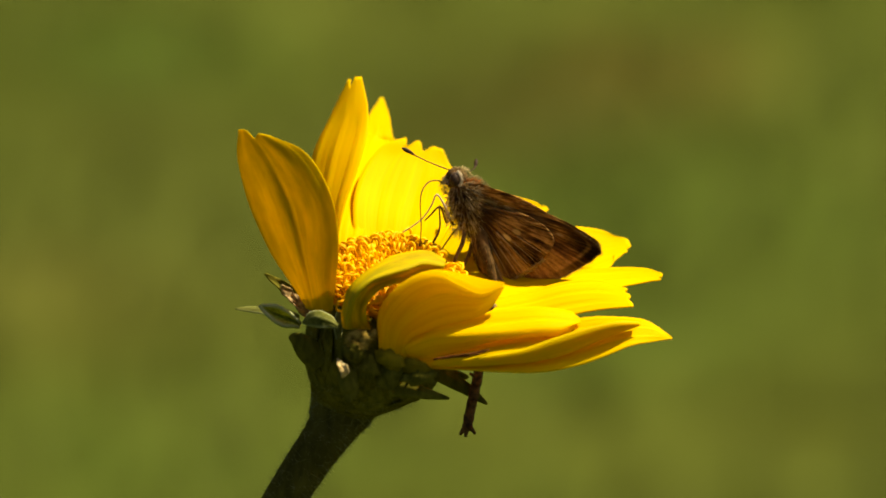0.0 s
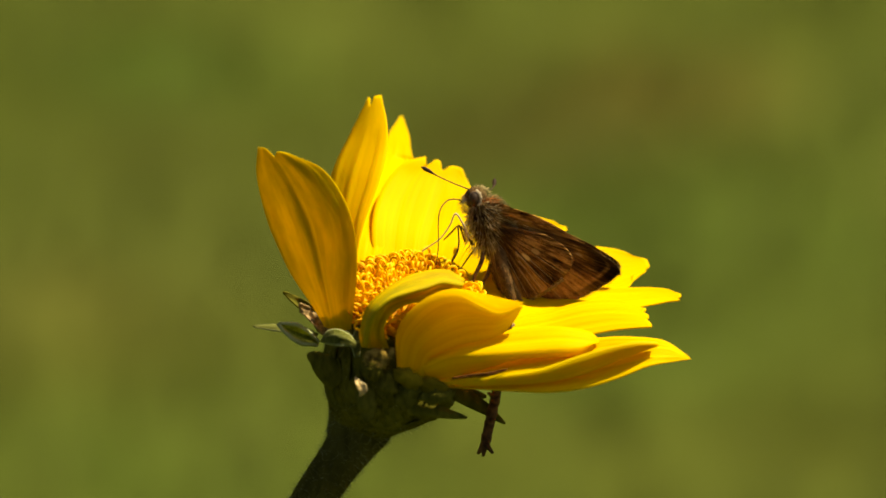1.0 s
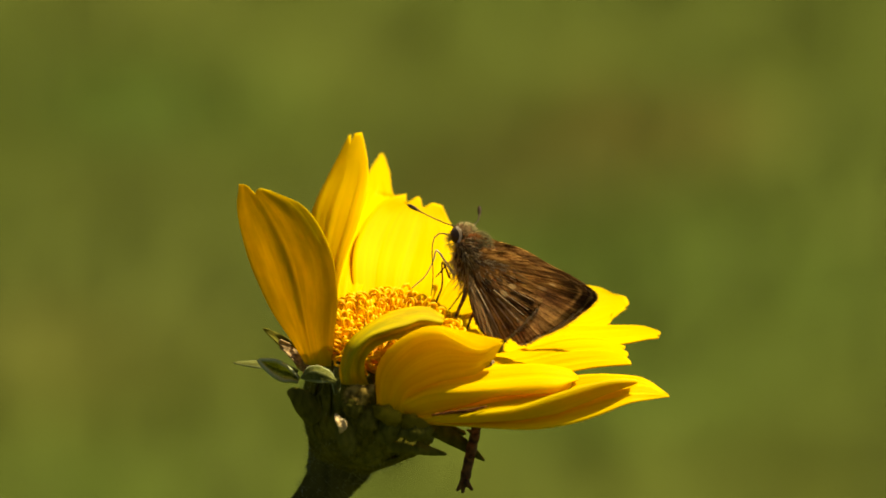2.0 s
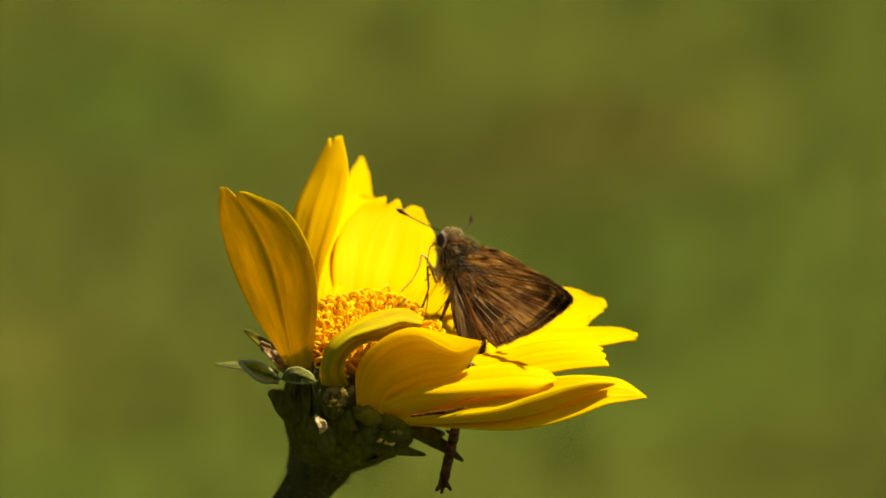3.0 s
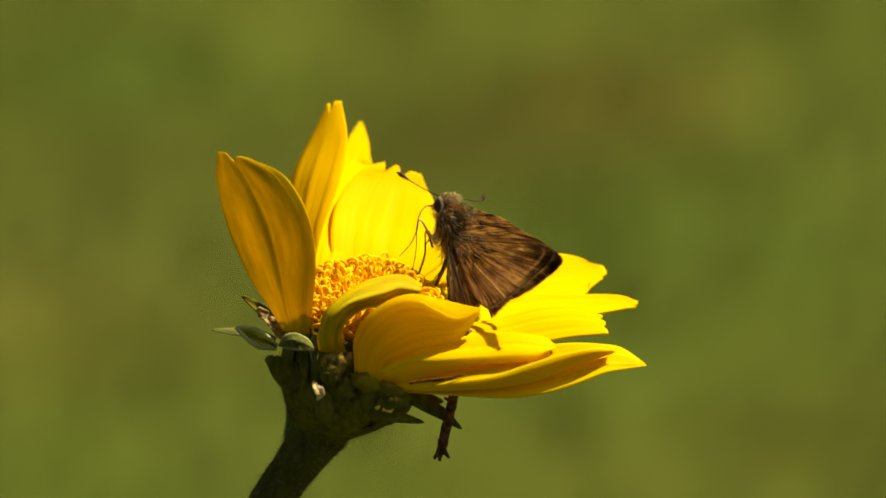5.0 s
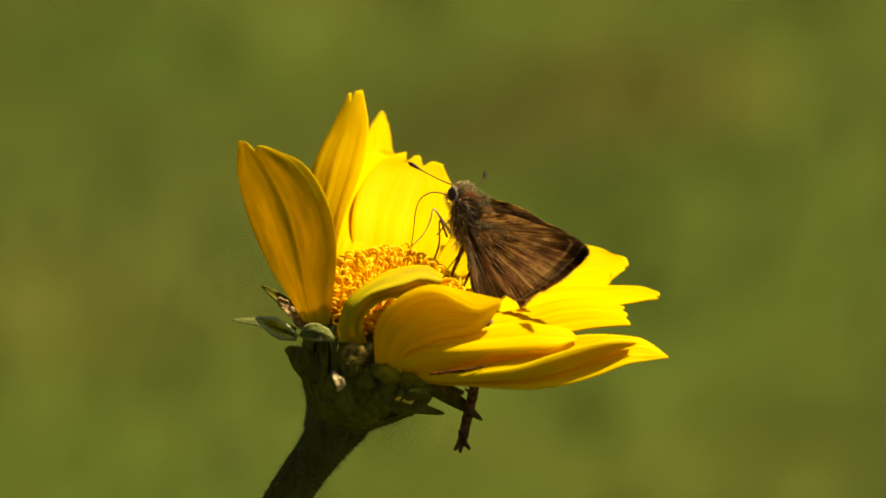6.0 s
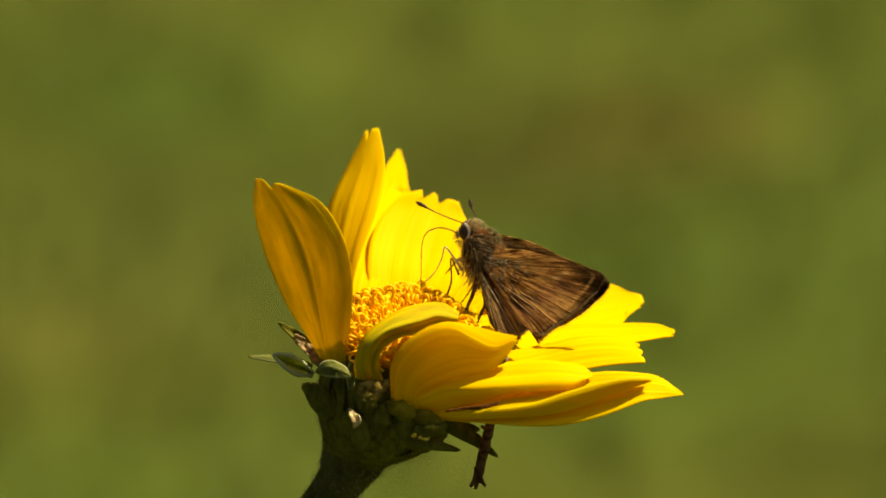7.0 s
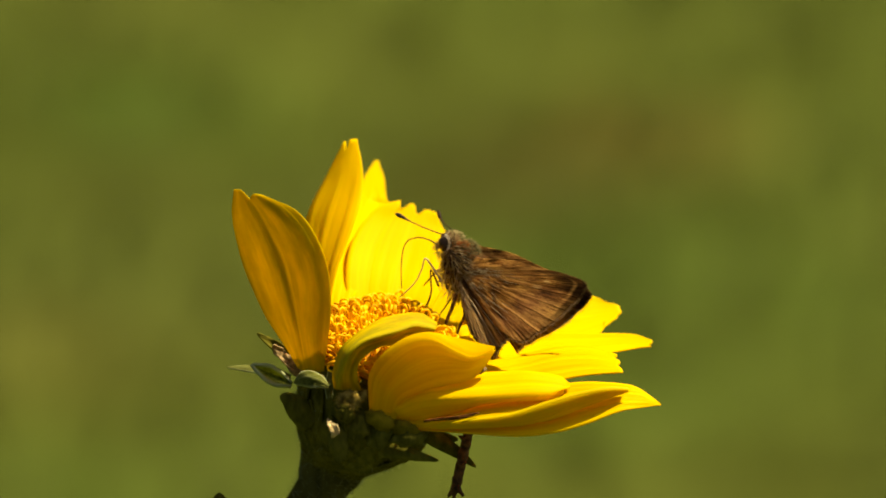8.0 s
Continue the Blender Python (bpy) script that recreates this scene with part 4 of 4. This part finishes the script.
tagged(bud_stem, "small closed dark green flower bud on a slender swaying stem", "bud")


def build_bud(tall):
    line = glide([(0, 0, 0, 1.3), (4, 2, 0.4 * tall, 1.1), (2, 1, 0.8 * tall, 0.9), (0, 0, tall - 3.0, 0.9)], 30)
    part("stem", tube(bmesh.new(), line, 10), STEM, bud_stem, "slender green stem")
    part("bud", blob(bmesh.new(), (0, 0, tall - 2.2), (1.1, 1.1, 2.2), (0, 0, 1), 16, 10, 0.15), CALYX, bud_stem, "closed dark green bud")
    for k in range(6):
        q = 2 * math.pi * k / 6
        c, d = math.cos(q), math.sin(q)
        part("bract", tube(bmesh.new(), glide([(0.8 * c, 0.8 * d, tall - 4.2, 0.3), (1.3 * c, 1.3 * d, tall - 2.6, 0.35), (0.9 * c, 0.9 * d, tall - 0.9, 0.08)], 8), 6), CALYX_BRACT, bud_stem)


build_bud(580.0)

# ---- butterfly ----
skipper = new("butterfly")
tagged(skipper, "small brown skipper butterfly feeding with closed wings", "butterfly")
HOME = Vector((3.6, 4.0, 4.6))


def build_wing(name, label, fan, material, base, parent, bow=0.5, seed=1, veins=(), vein_size=0.07, near=True, edges=()):
    """A wing as a fan of rays from its root: (degrees below level, length mm) from front to rear edge, in the x-z plane.
    veins: (place across, from, to), edges: (from, to, material, label) stretches of the fringe."""
    f = glide(fan, 49)
    rows, cols = 30, 49
    grid = np.zeros((rows, cols, 3))
    rng = random.Random(seed)
    for j in range(cols):
        a = radians(f[j, 0])
        for i in range(rows):
            u = i / (rows - 1)
            r = f[j, 1] * u * (1 + (0.002 * math.sin(j * 1.9) if i == rows - 1 else 0))
            ripple = 0.025 * math.cos(j / (cols - 1) * 9 * 2 * math.pi) * u
            grid[i, j] = (math.cos(a) * r, -bow * math.sin(u * 2.2) * math.sin(math.pi * j / (cols - 1)) + ripple, -math.sin(a) * r)
    wing = part(name, sheet(bmesh.new(), grid * MM, 0.07 * MM), material, parent, label, at=base)
    for start, stop, tint, words in edges:
        bm = bmesh.new()
        for j in np.linspace((cols - 1.01) * start, (cols - 1.01) * stop, int(620 * (stop - start))):
            i0 = int(j)
            p = grid[-1, i0] * (1 - (j - i0)) + grid[-1, i0 + 1] * (j - i0)
            hairs(bm, [(p * 0.985, unit(p))], 0.6, 0.05, 0.2, rng)
        part("fringe", bm, tint, wing, words)
    for place, start, stop in veins:
        j = int(place * (cols - 1))
        lift = -0.08 if near else 0.08
        steps = range(int(start * rows), int(stop * rows) - 1)
        ray = [(*(grid[i, j] + np.array((0, lift, 0))), vein_size * (1.2 - 0.7 * i / rows)) for i in steps]
        part("vein", tube(bmesh.new(), ray, 6), VEIN, wing, "pale raised vein")
    tuft = bmesh.new()
    for _ in range(140 if "hind" in name else 360):
        u, j = rng.uniform(0.03, 0.5) ** 1.2, rng.randrange(4, cols - 2)
        p = grid[max(1, int(u * rows)), j]
        side = -1 if rng.random() < 0.5 else 1
        hairs(tuft, [(p + np.array((0, 0.03 * side, 0)), unit(p) + np.array((0, 0.05 * side, 0)))], 1.6, 0.03, 0.03, rng)
    part("scale_hair", tuft, ANTENNA if name == "hindwing" else FUR_GOLD, wing, "long fine hair-scales")
    return wing


def build_butterfly():
    rng = random.Random(21)
    wings = {}
    FAN_FORE = [(-75.0, 1.2), (-38.0, 2.2), (-8.0, 4.0), (12.5, 9.5), (18.5, 14.2), (22.9, 18.1), (27.5, 18.1), (35.0, 17.1), (42.7, 16.2), (52.0, 15.0), (60.7, 14.0), (66.0, 9.5)]
    FAN_HIND = [(12.0, 7.0), (17.5, 10.0), (24.6, 11.8), (36.0, 11.85), (45.0, 11.6), (52.0, 11.45), (60.0, 11.4), (67.5, 11.4)]
    FAN_FOLD = [(66.0, 11.3), (71.0, 10.75), (78.0, 9.3), (83.6, 7.15), (86.2, 4.6), (90.0, 3.5)]
    for key, name, label, fan, material, y in (
            ("fore", "forewing", "brown forewing with rosy streaks and a dark tip", FAN_FORE, FORE, -1.5),
            ("hind", "hindwing", "dark brown hindwing with cream spot and pale veins", FAN_HIND, HIND, -1.66),
            ("fold", "hindwing_fold", "tan rear fold of the hindwing with a pale vein", FAN_FOLD, HIND_FOLD, -2.0),
            ("fore_far", "forewing", "brown forewing with rosy streaks and a dark tip", FAN_FORE, FORE, 0.7),
            ("hind_far", "hindwing", "dark brown hindwing with cream spot and pale veins", FAN_HIND, HIND, 1.4)):
        hind, fore = "hind" in key, "fore" in key
        base = Vector((-0.52, 0, 2.34)) if fore else Vector((-0.31, 0, 1.29))
        base.y += y
        veins = ((0.42, 0.60, 0.97), (0.53, 0.62, 0.98), (0.62, 0.45, 0.97), (0.71, 0.55, 0.97), (0.80, 0.62, 0.97), (0.90, 0.30, 0.95)) if hind else () if fore else ((0.06, 0.3, 0.9),)
        edges = ((0.45, 1.0, FRINGE, "pale tan wing fringe"),) if hind else ((0.38, 0.58, FRINGE_DARK, "dark brown wing fringe"), (0.58, 0.94, FRINGE, "pale tan wing fringe")) if fore \
            else ((0.0, 0.9, FRINGE_DARK, "short brown fringe"),)
        wings[key] = (build_wing(name, label, fan, material, Matrix.Translation(base * MM), skipper, bow=0.3 if fore else 0.35 if hind else 0.15, seed=len(key),
                                 veins=veins, vein_size=0.05 if fore else 0.062 if hind else 0.08, near="far" not in key, edges=edges), base * MM)

    spine = Vector((0.30, 0.0, -0.95))
    # thorax, abdomen, head
    thorax = part("thorax", blob(bmesh.new(), (-0.4, 0, 0.8), (2.15, 1.55, 3.7), spine, rough=0.06), SKIN, skipper, "furry grey-brown thorax")
    part("fur", hairs(bmesh.new(), skin_roots((-0.4, 0, 0.8), (2.05, 1.5, 3.5), spine, 2800, rng), 0.85, 0.04, 0.22, rng, (0.55, 0, -1.4)), FUR, thorax)
    back, wide, way = (1.6, 0.7, 1.85), (2.0, 1.05, 3.2), (0.80, 0, -0.60)
    hump = part("back", blob(bmesh.new(), back, wide, way, rough=0.05), SKIN, thorax, "brown furry hump between the wings")
    for count, tint, words in ((1100, FUR, "brown back fur"), (420, FUR_RUST, "rust-coloured back fur"), (200, ANTENNA, "dark back fur")):
        part("back_fur", hairs(bmesh.new(), skin_roots(back, wide, way, count, rng), 0.8, 0.04, 0.2, rng, (1.3, 0, -0.9)), tint, hump, words)
    part("neck_fur", hairs(bmesh.new(), skin_roots((0.95, 0.2, 3.25), (1.5, 0.9, 1.4), (0.75, 0, -0.65), 800, rng), 0.7, 0.04, 0.25, rng, (1.0, 0, -0.7)), FUR_GREY, thorax, "grey-green fur behind the head")
    part("side_fur", hairs(bmesh.new(), skin_roots((-0.5, 0, 0.7), (2.1, 1.55, 3.5), spine, 460, rng), 1.5, 0.085, 0.10, rng, (0.5, 0, -1.6)), FUR_GOLD, thorax, "pale golden hairs among the fur")
    part("dark_fur", hairs(bmesh.new(), skin_roots((-0.5, 0, 0.7), (2.1, 1.55, 3.5), spine, 130, rng), 1.4, 0.08, 0.12, rng, (0.5, 0, -1.6)), ANTENNA, thorax, "dark locks among the fur")
    for count, tint, words in ((110, FUR, "brown hair-scales over the wing roots"), (50, FUR_GOLD, "golden hair-scales over the wing roots"), (110, ANTENNA, "dark hair-scales over the wing roots")):
        part("shoulder_fur", hairs(bmesh.new(), skin_roots((-0.1, -1.6, 1.91), (1.1, 0.9, 1.7), spine, count, rng, lambda p: p.y < 0.3), 1.7, 0.05, 0.25, rng, (1.3, -0.2, -1.1)), tint, thorax, words)
    part("collar", hairs(bmesh.new(), skin_roots((-0.15, -0.9, 3.1), (0.8, 1.5, 0.8), spine, 170, rng, lambda p: p.y < 0.2), 0.8, 0.05, 0.25, rng, (0.6, -0.3, -0.6)), FUR_RUST, thorax, "rust-coloured collar fur")
    part("breast", hairs(bmesh.new(), skin_roots((-1.22, 0, -0.32), (1.2, 1.5, 2.6), spine, 420, rng), 1.2, 0.05, 0.4, rng, (-0.1, 0, -0.9)), FUR_PALE, thorax, "pale breast fur")
    TAIL_ROOT = Vector((0.47, -0.1, -0.31))
    line = glide([(0, 0, 0, 1.12), (1.28, -0.3, -3.87, 0.9), (2.13, -0.7, -6.7, 0.65), (2.7, -1.0, -9.2, 0.45), (2.4, -1.6, -11.2, 0.18)], 30)
    for k in range(30):
        line[k, 3] *= 1 + 0.06 * math.sin(k * 1.6)
    abdomen = part("abdomen", tube(bmesh.new(), line, 14), SKIN, skipper, "dark brown ringed abdomen", at=Matrix.Translation(TAIL_ROOT * MM))
    part("fur", hairs(bmesh.new(), [(Vector(line[k][:3]) + Vector((math.cos(q), math.sin(q), 0)) * line[k][3], Vector((math.cos(q), math.sin(q), -1.5)))
                                    for k in range(8, 29) for q in np.linspace(0, 6.1, 16)], 0.6, 0.05, 0.3, rng), FUR, abdomen, "short brown hairs on the abdomen")
    head = part("head", blob(bmesh.new(), (-1.55, 0, 4.12), (1.45, 1.6, 1.45), (0, 0, 1), rough=0.05), SKIN, skipper, "furry brown head")
    part("fur", hairs(bmesh.new(), skin_roots((-1.25, 0, 4.0), (1.5, 1.65, 1.42), (0, 0, 1), 620, rng, lambda p: p.x > -0.3 or abs(p.y) < 0.8), 0.45, 0.04, 0.35, rng, (0.4, 0, 0.1)), FUR_GREY, head, "olive-grey head fur")
    part("crest", hairs(bmesh.new(), skin_roots((-1.05, 0, 4.15), (1.4, 1.7, 1.4), (0, 0, 1), 120, rng, lambda p: p.z > -0.2), 0.42, 0.04, 0.3, rng, (0.5, 0, 0.2)), FUR_GOLD, head, "pale golden hairs on top of the head")
    for y in (-1.75, 1.35):
        way = -1 if y < 0 else 1
        part("eye", blob(bmesh.new(), (-1.76, 0.92 * y, 3.98), (0.68, 0.78, 0.95), (0, 0, 1), seg=24, rings=16), EYE, head, "dark glossy eye")
        scales = []
        for _ in range(190):
            a, k = rng.uniform(-1.0, 1.25), rng.uniform(0.0, 0.22)
            scales.append((Vector((-1.78, y, 3.98)) + Vector(((0.68 + k * math.cos(a)) * math.cos(a), (0.34 - 0.5 * k) * way, (0.98 + 0.3 * k) * math.sin(a))), Vector((0.7, 0.6 * way, 0.2 + 0.5 * math.sin(a)))))
        part("eye_ring", hairs(bmesh.new(), scales, 0.36, 0.06, 0.2, rng), FUR_CREAM, head, "cream crescent of scales behind the eye")
    part("palp", hairs(bmesh.new(), skin_roots((-2.45, 0, 3.3), (0.75, 1.2, 1.0), (0, 0, 1), 260, rng), 0.75, 0.05, 0.35, rng, (-0.5, 0, -0.1)), FUR_GOLD, head, "pale furry palps")

    def feeler(root, pts):
        return part("antenna", tube(bmesh.new(), glide(pts, 40), 7), ANTENNA, skipper, "thin antenna with a dark club", at=Matrix.Translation(Vector(root) * MM)), Vector(root) * MM
    near = feeler((-2.34, -0.8, 5.13), [(0, 0, 0, 0.085), (-2.17, -0.2, 0.84, 0.075), (-4.13, -0.4, 1.75, 0.08), (-4.97, -0.6, 2.24, 0.22), (-5.6, -0.7, 2.58, 0.27), (-6.02, -0.8, 2.79, 0.08)])
    far = feeler((-0.7, 1.2, 4.9), [(0, 0, 0, 0.085), (0.5, 1.6, 0.3, 0.075), (0.9, 3.2, 0.55, 0.075), (1.1, 4.4, 1.0, 0.12), (1.15, 4.9, 1.4, 0.27), (1.15, 5.2, 1.85, 0.20), (1.1, 5.3, 2.05, 0.07)])
    TONGUE_ROOT = Vector((-2.9, 0, 3.46))
    tongue = part("proboscis", tube(bmesh.new(), glide([(0, 0, 0, 0.10), (-1.2, -0.65, 0.40, 0.09), (-2.6, -1.4, 0.25, 0.08), (-3.6, -2.1, -0.5, 0.075)], 24), 6), ANTENNA, skipper,
                  "thin curved brown proboscis", at=Matrix.Translation(TONGUE_ROOT * MM))
    BEND = Vector((-3.6, -2.1, -0.5))
    tip = part("proboscis_tip", tube(bmesh.new(), glide([(0, 0, 0, 0.075), (-0.42, -0.3, -0.9, 0.07), (-0.55, -0.4, -2.3, 0.07), (-0.45, -0.4, -4.0, 0.06), (-0.4, -0.2, -5.7, 0.06), (-0.45, 0.2, -7.3, 0.05)], 34), 6), ANTENNA, tongue,
               "thin straight end of the proboscis", at=Matrix.Translation(BEND * MM))

    def leg(label, material, *pts):
        part("leg", tube(bmesh.new(), glide(pts, 30) * np.array((1, 1, 1, 0.72)), 6), material, skipper, label)
    leg("pale bent foreleg", LEG_PALE, (-2.34, -1, -0.89, 0.28), (-3.04, -2, 0.71, 0.21), (-4.02, -2.5, 2.11, 0.14), (-4.72, -2, 0.71, 0.13), (-5.98, -1.5, -1.03, 0.11), (-8.22, -0.5, -2.57, 0.11))
    leg("brown bent leg", LEG, (-1.92, 0, -1.73, 0.28), (-3.18, 1, 0.24, 0.17), (-3.88, 1, 0.52, 0.17), (-4.72, 1, -0.32, 0.15), (-5.57, 1, -1.16, 0.11))
    leg("brown jointed leg", LEG, (-2.83, -1, -1.38, 0.21), (-3.67, -1.5, 0.72, 0.15), (-3.67, -1.5, -2.08, 0.17), (-4.58, -1, -3.97, 0.21), (-5.28, -0.5, -4.95, 0.14))
    leg("brown jointed leg", LEG, (-0.93, 1, -1.72, 0.28), (-1.91, 1.5, -2.56, 0.18), (-2.83, 1.5, -3.83, 0.14), (-3.88, 1, -5.37, 0.11))
    leg("thick brown hind leg", LEG, (-0.52, -1, -2.43, 0.42), (-0.84, -1.5, -3.97, 0.40), (-1.44, -1.5, -5.23, 0.34), (-2.0, -1.5, -6.63, 0.24), (-2.38, -1, -7.61, 0.15))
    leg("brown hind leg", LEG, (0.33, 0.6, -4.03, 0.40), (0.0, 0.4, -5.35, 0.36), (-0.49, 0.2, -6.35, 0.28), (-1.09, 0, -7.96, 0.15))
    return wings, (tongue, TONGUE_ROOT * MM, tip, BEND * MM), (near, far), (abdomen, TAIL_ROOT * MM)


WINGS, TONGUE, ANTENNAE, TAIL = build_butterfly()


# ---- grass ----
def build_grass():
    rng = np.random.RandomState(7)
    verts, faces = [], []
    count = 42000
    for k in range(count):
        x, y = rng.normal(0, 1.5), 1.6 + rng.normal(0, 1.5)
        h, w = rng.uniform(0.015, 0.038), rng.uniform(0.0012, 0.0024)
        a, lean = rng.uniform(0, 6.28), rng.uniform(0.2, 1.1)
        c, s = math.cos(a), math.sin(a)
        b = len(verts)
        for q in (0, 0.5, 1):
            cx, cy, cz = x + c * h * lean * q * q, y + s * h * lean * q * q, h * q * (1 - 0.25 * lean * q)
            ww = w * (1 - 0.92 * q * q)
            verts += [(cx - s * ww, cy + c * ww, cz), (cx + s * ww, cy - c * ww, cz)]
        faces += [(b, b + 1, b + 3, b + 2), (b + 2, b + 3, b + 5, b + 4)]
    data = bpy.data.meshes.new("grass")
    data.from_pydata(verts, [], faces)
    data.materials.append(GRASS)
    tagged(new("grass", data), "short green mown grass blades", "grass", kind="stuff")


build_grass()


# ---- what moves ----
def motions():
    # the butterfly: seconds, shift in mm (x, y, z), turns in degrees about x, y and z
    rows = [
        (0.0, -0.35, -0.8, 0.06, 0, 0, 0),
        (1.2, -0.30, -0.8, 0.06, 0, 0, -2),
        (1.4, -0.05, -0.8, 0.20, 0, -1, -12),
        (1.5, 0.12, -0.8, 0.28, 0, -1, -17.5),
        (1.7, 0.25, -0.8, 0.25, 0, -1, -21),
        (2.8, 1.10, -0.8, -0.05, 0, 0, -27),
        (3.0, 1.25, -0.8, -0.10, 0, 0, -29),
        (3.2, 1.25, -0.8, -0.10, 0, 1, -32),
        (3.5, 1.20, -0.8, -0.08, 0, 2, -35),
        (4.7, 1.10, -0.8, -0.08, 0, 2, -35),
        (5.8, 0.30, -0.8, 0.12, 0, 0, -31),
        (6.0, 0.10, -0.8, 0.16, 0, 0, -30),
        (6.3, -0.30, -0.8, 0.22, 0, -1, -26),
        (6.6, -0.45, -0.8, 0.22, 0, -2, -24.4),
        (8.0, -0.20, -0.8, 0.08, 0, -2, -20.5),
    ]
    walk(skipper, [(t, SPACE @ Matrix.Translation((HOME + Vector((x, y, z))) * MM) @ pose(0, 0, 0, rx, ry, rz)) for t, x, y, z, rx, ry, rz in rows])
    # wings: seconds, tilt of the near forewing and hindwing, swing of forewing and hindwing in their plane, tilt of the far pair, swing of the rear fold, slide of the roots along and down the thorax in mm
    beats = [
        (0.0, 19, 17, 0, 0, 30, 0, 0.2, -0.15),
        (1.2, 19, 17, 0, 0, 30, 0, 0.2, -0.15),
        (1.3, 14, 11, 0, -2, 18, -3, 0.1, -0.2),
        (1.4, 0, -1, -2, -5, 2, -5, 0.0, -0.5),
        (1.5, -13, -13.5, -4.2, -8, -8, -8, -0.1, -0.8),
        (1.7, -16, -16.5, -7, -10, -11, -10, 0.1, -1.2),
        (3.0, -22, -22.5, -10, -11, -16, -11, 0.1, -1.6),
        (3.5, -27, -27.5, -16.5, -15, -20, -13, 0.55, -2.4),
        (4.7, -28, -28.5, -17, -15, -21, -13, 0.55, -2.4),
        (6.0, -23, -23.5, -15, -14, -9, -13, 0.9, -2.3),
        (7.0, -22, -22.5, -14.5, -14, -8, -13, 0.8, -2.2),
        (8.0, -22, -22.5, -15.6, -14, -8, -13, 0.6, -2.0),
    ]
    for key in ("fore", "hind", "fold", "fore_far", "hind_far"):
        wing, base = WINGS[key]
        out = []
        for t, near, low, fore, hind, far, tuck, along, drop in beats:
            tilt = far if "far" in key else near if key == "fore" else low if key == "hind" else low * 0.85
            swing = fore if key == "fore" else 0.48 * fore if key == "fore_far" else hind if "hind" in key else tuck
            slip = (0.2, 0, -0.1) if key == "fore_far" else (along, 0, drop)
            out.append((t, Matrix.Translation(base + Vector(slip) * MM) @ pose(0, 0, 0, tilt, swing, 0)))
        walk(wing, out)
    # proboscis: seconds, swing at its root, bend of its end, turn towards the lens
    tongue, root, tip, bend = TONGUE
    curls = [(0, 0, 0, 18), (1.2, 3, 0, 18), (1.3, 32, -20, 25), (1.5, 38, -28, 32), (1.7, 28, -22, 40), (2.8, -14, 12, 62), (3.0, -16, 14, 65), (3.2, -6, 8, 68), (3.5, 8, -2, 70), (3.8, 4, 0, 70), (4.2, 0, 2, 70), (4.7, 0, 2, 68),
             (5.8, 6, -2, 35), (6.0, 10, -2, 30), (6.3, 44, -28, 20), (6.5, 60, -42, 15), (6.7, 42, -30, 10), (7.0, 20, -14, 0), (7.4, 26, -18, -22), (8.0, 26, -18, -22)]
    walk(tongue, [(t, Matrix.Translation(root) @ pose(0, 0, 0, 0, 0, turn) @ pose(0, 0, 0, 0, swing, 0)) for t, swing, droop, turn in curls])
    walk(tip, [(t, Matrix.Translation(bend) @ pose(0, 0, 0, 0, droop, 0)) for t, swing, droop, turn in curls])
    # abdomen: seconds, swing
    abdomen, tail_root = TAIL
    walk(abdomen, [(t, Matrix.Translation(tail_root) @ pose(0, 0, 0, 0, swing, 0)) for t, swing in ((0, 0), (1.2, 0), (1.7, -4), (3.5, -5), (4.7, -5), (6.0, -7), (8.0, -9))])
    # antennae: seconds, lift of the near one, turn and lift of the far one
    (near, near_root), (far, far_root) = ANTENNAE
    feels = [(0, 0, -5, -3), (1.2, 0, 0, -3), (1.5, 0, 22, 10), (2.8, 0, 26, 6), (3.5, 0, 17, -4), (4.7, 0, 11, -14), (5.8, 0, 18, -4), (6.5, 0, 44, 14), (7.2, 0, 56, 16), (8.0, 0, 70, 16)]
    walk(near, [(t, Matrix.Translation(near_root) @ pose(0, 0, 0, 0, lift, 0)) for t, lift, turn, rise in feels])
    walk(far, [(t, Matrix.Translation(far_root) @ pose(0, 0, 0, rise, 0, turn)) for t, lift, turn, rise in feels])
    # the bud sways in: seconds, lean towards the lens
    walk(bud_stem, [(t, Matrix.Translation(BUD_FOOT) @ pose(0, 0, 0, lean)) for t, lean in ((0, 5.2), (3.0, 5.6), (5.8, 4.2), (6.5, 2.9), (7.0, 1.6), (7.4, 0.6), (7.6, 0.25), (8.0, 0.0))])


motions()
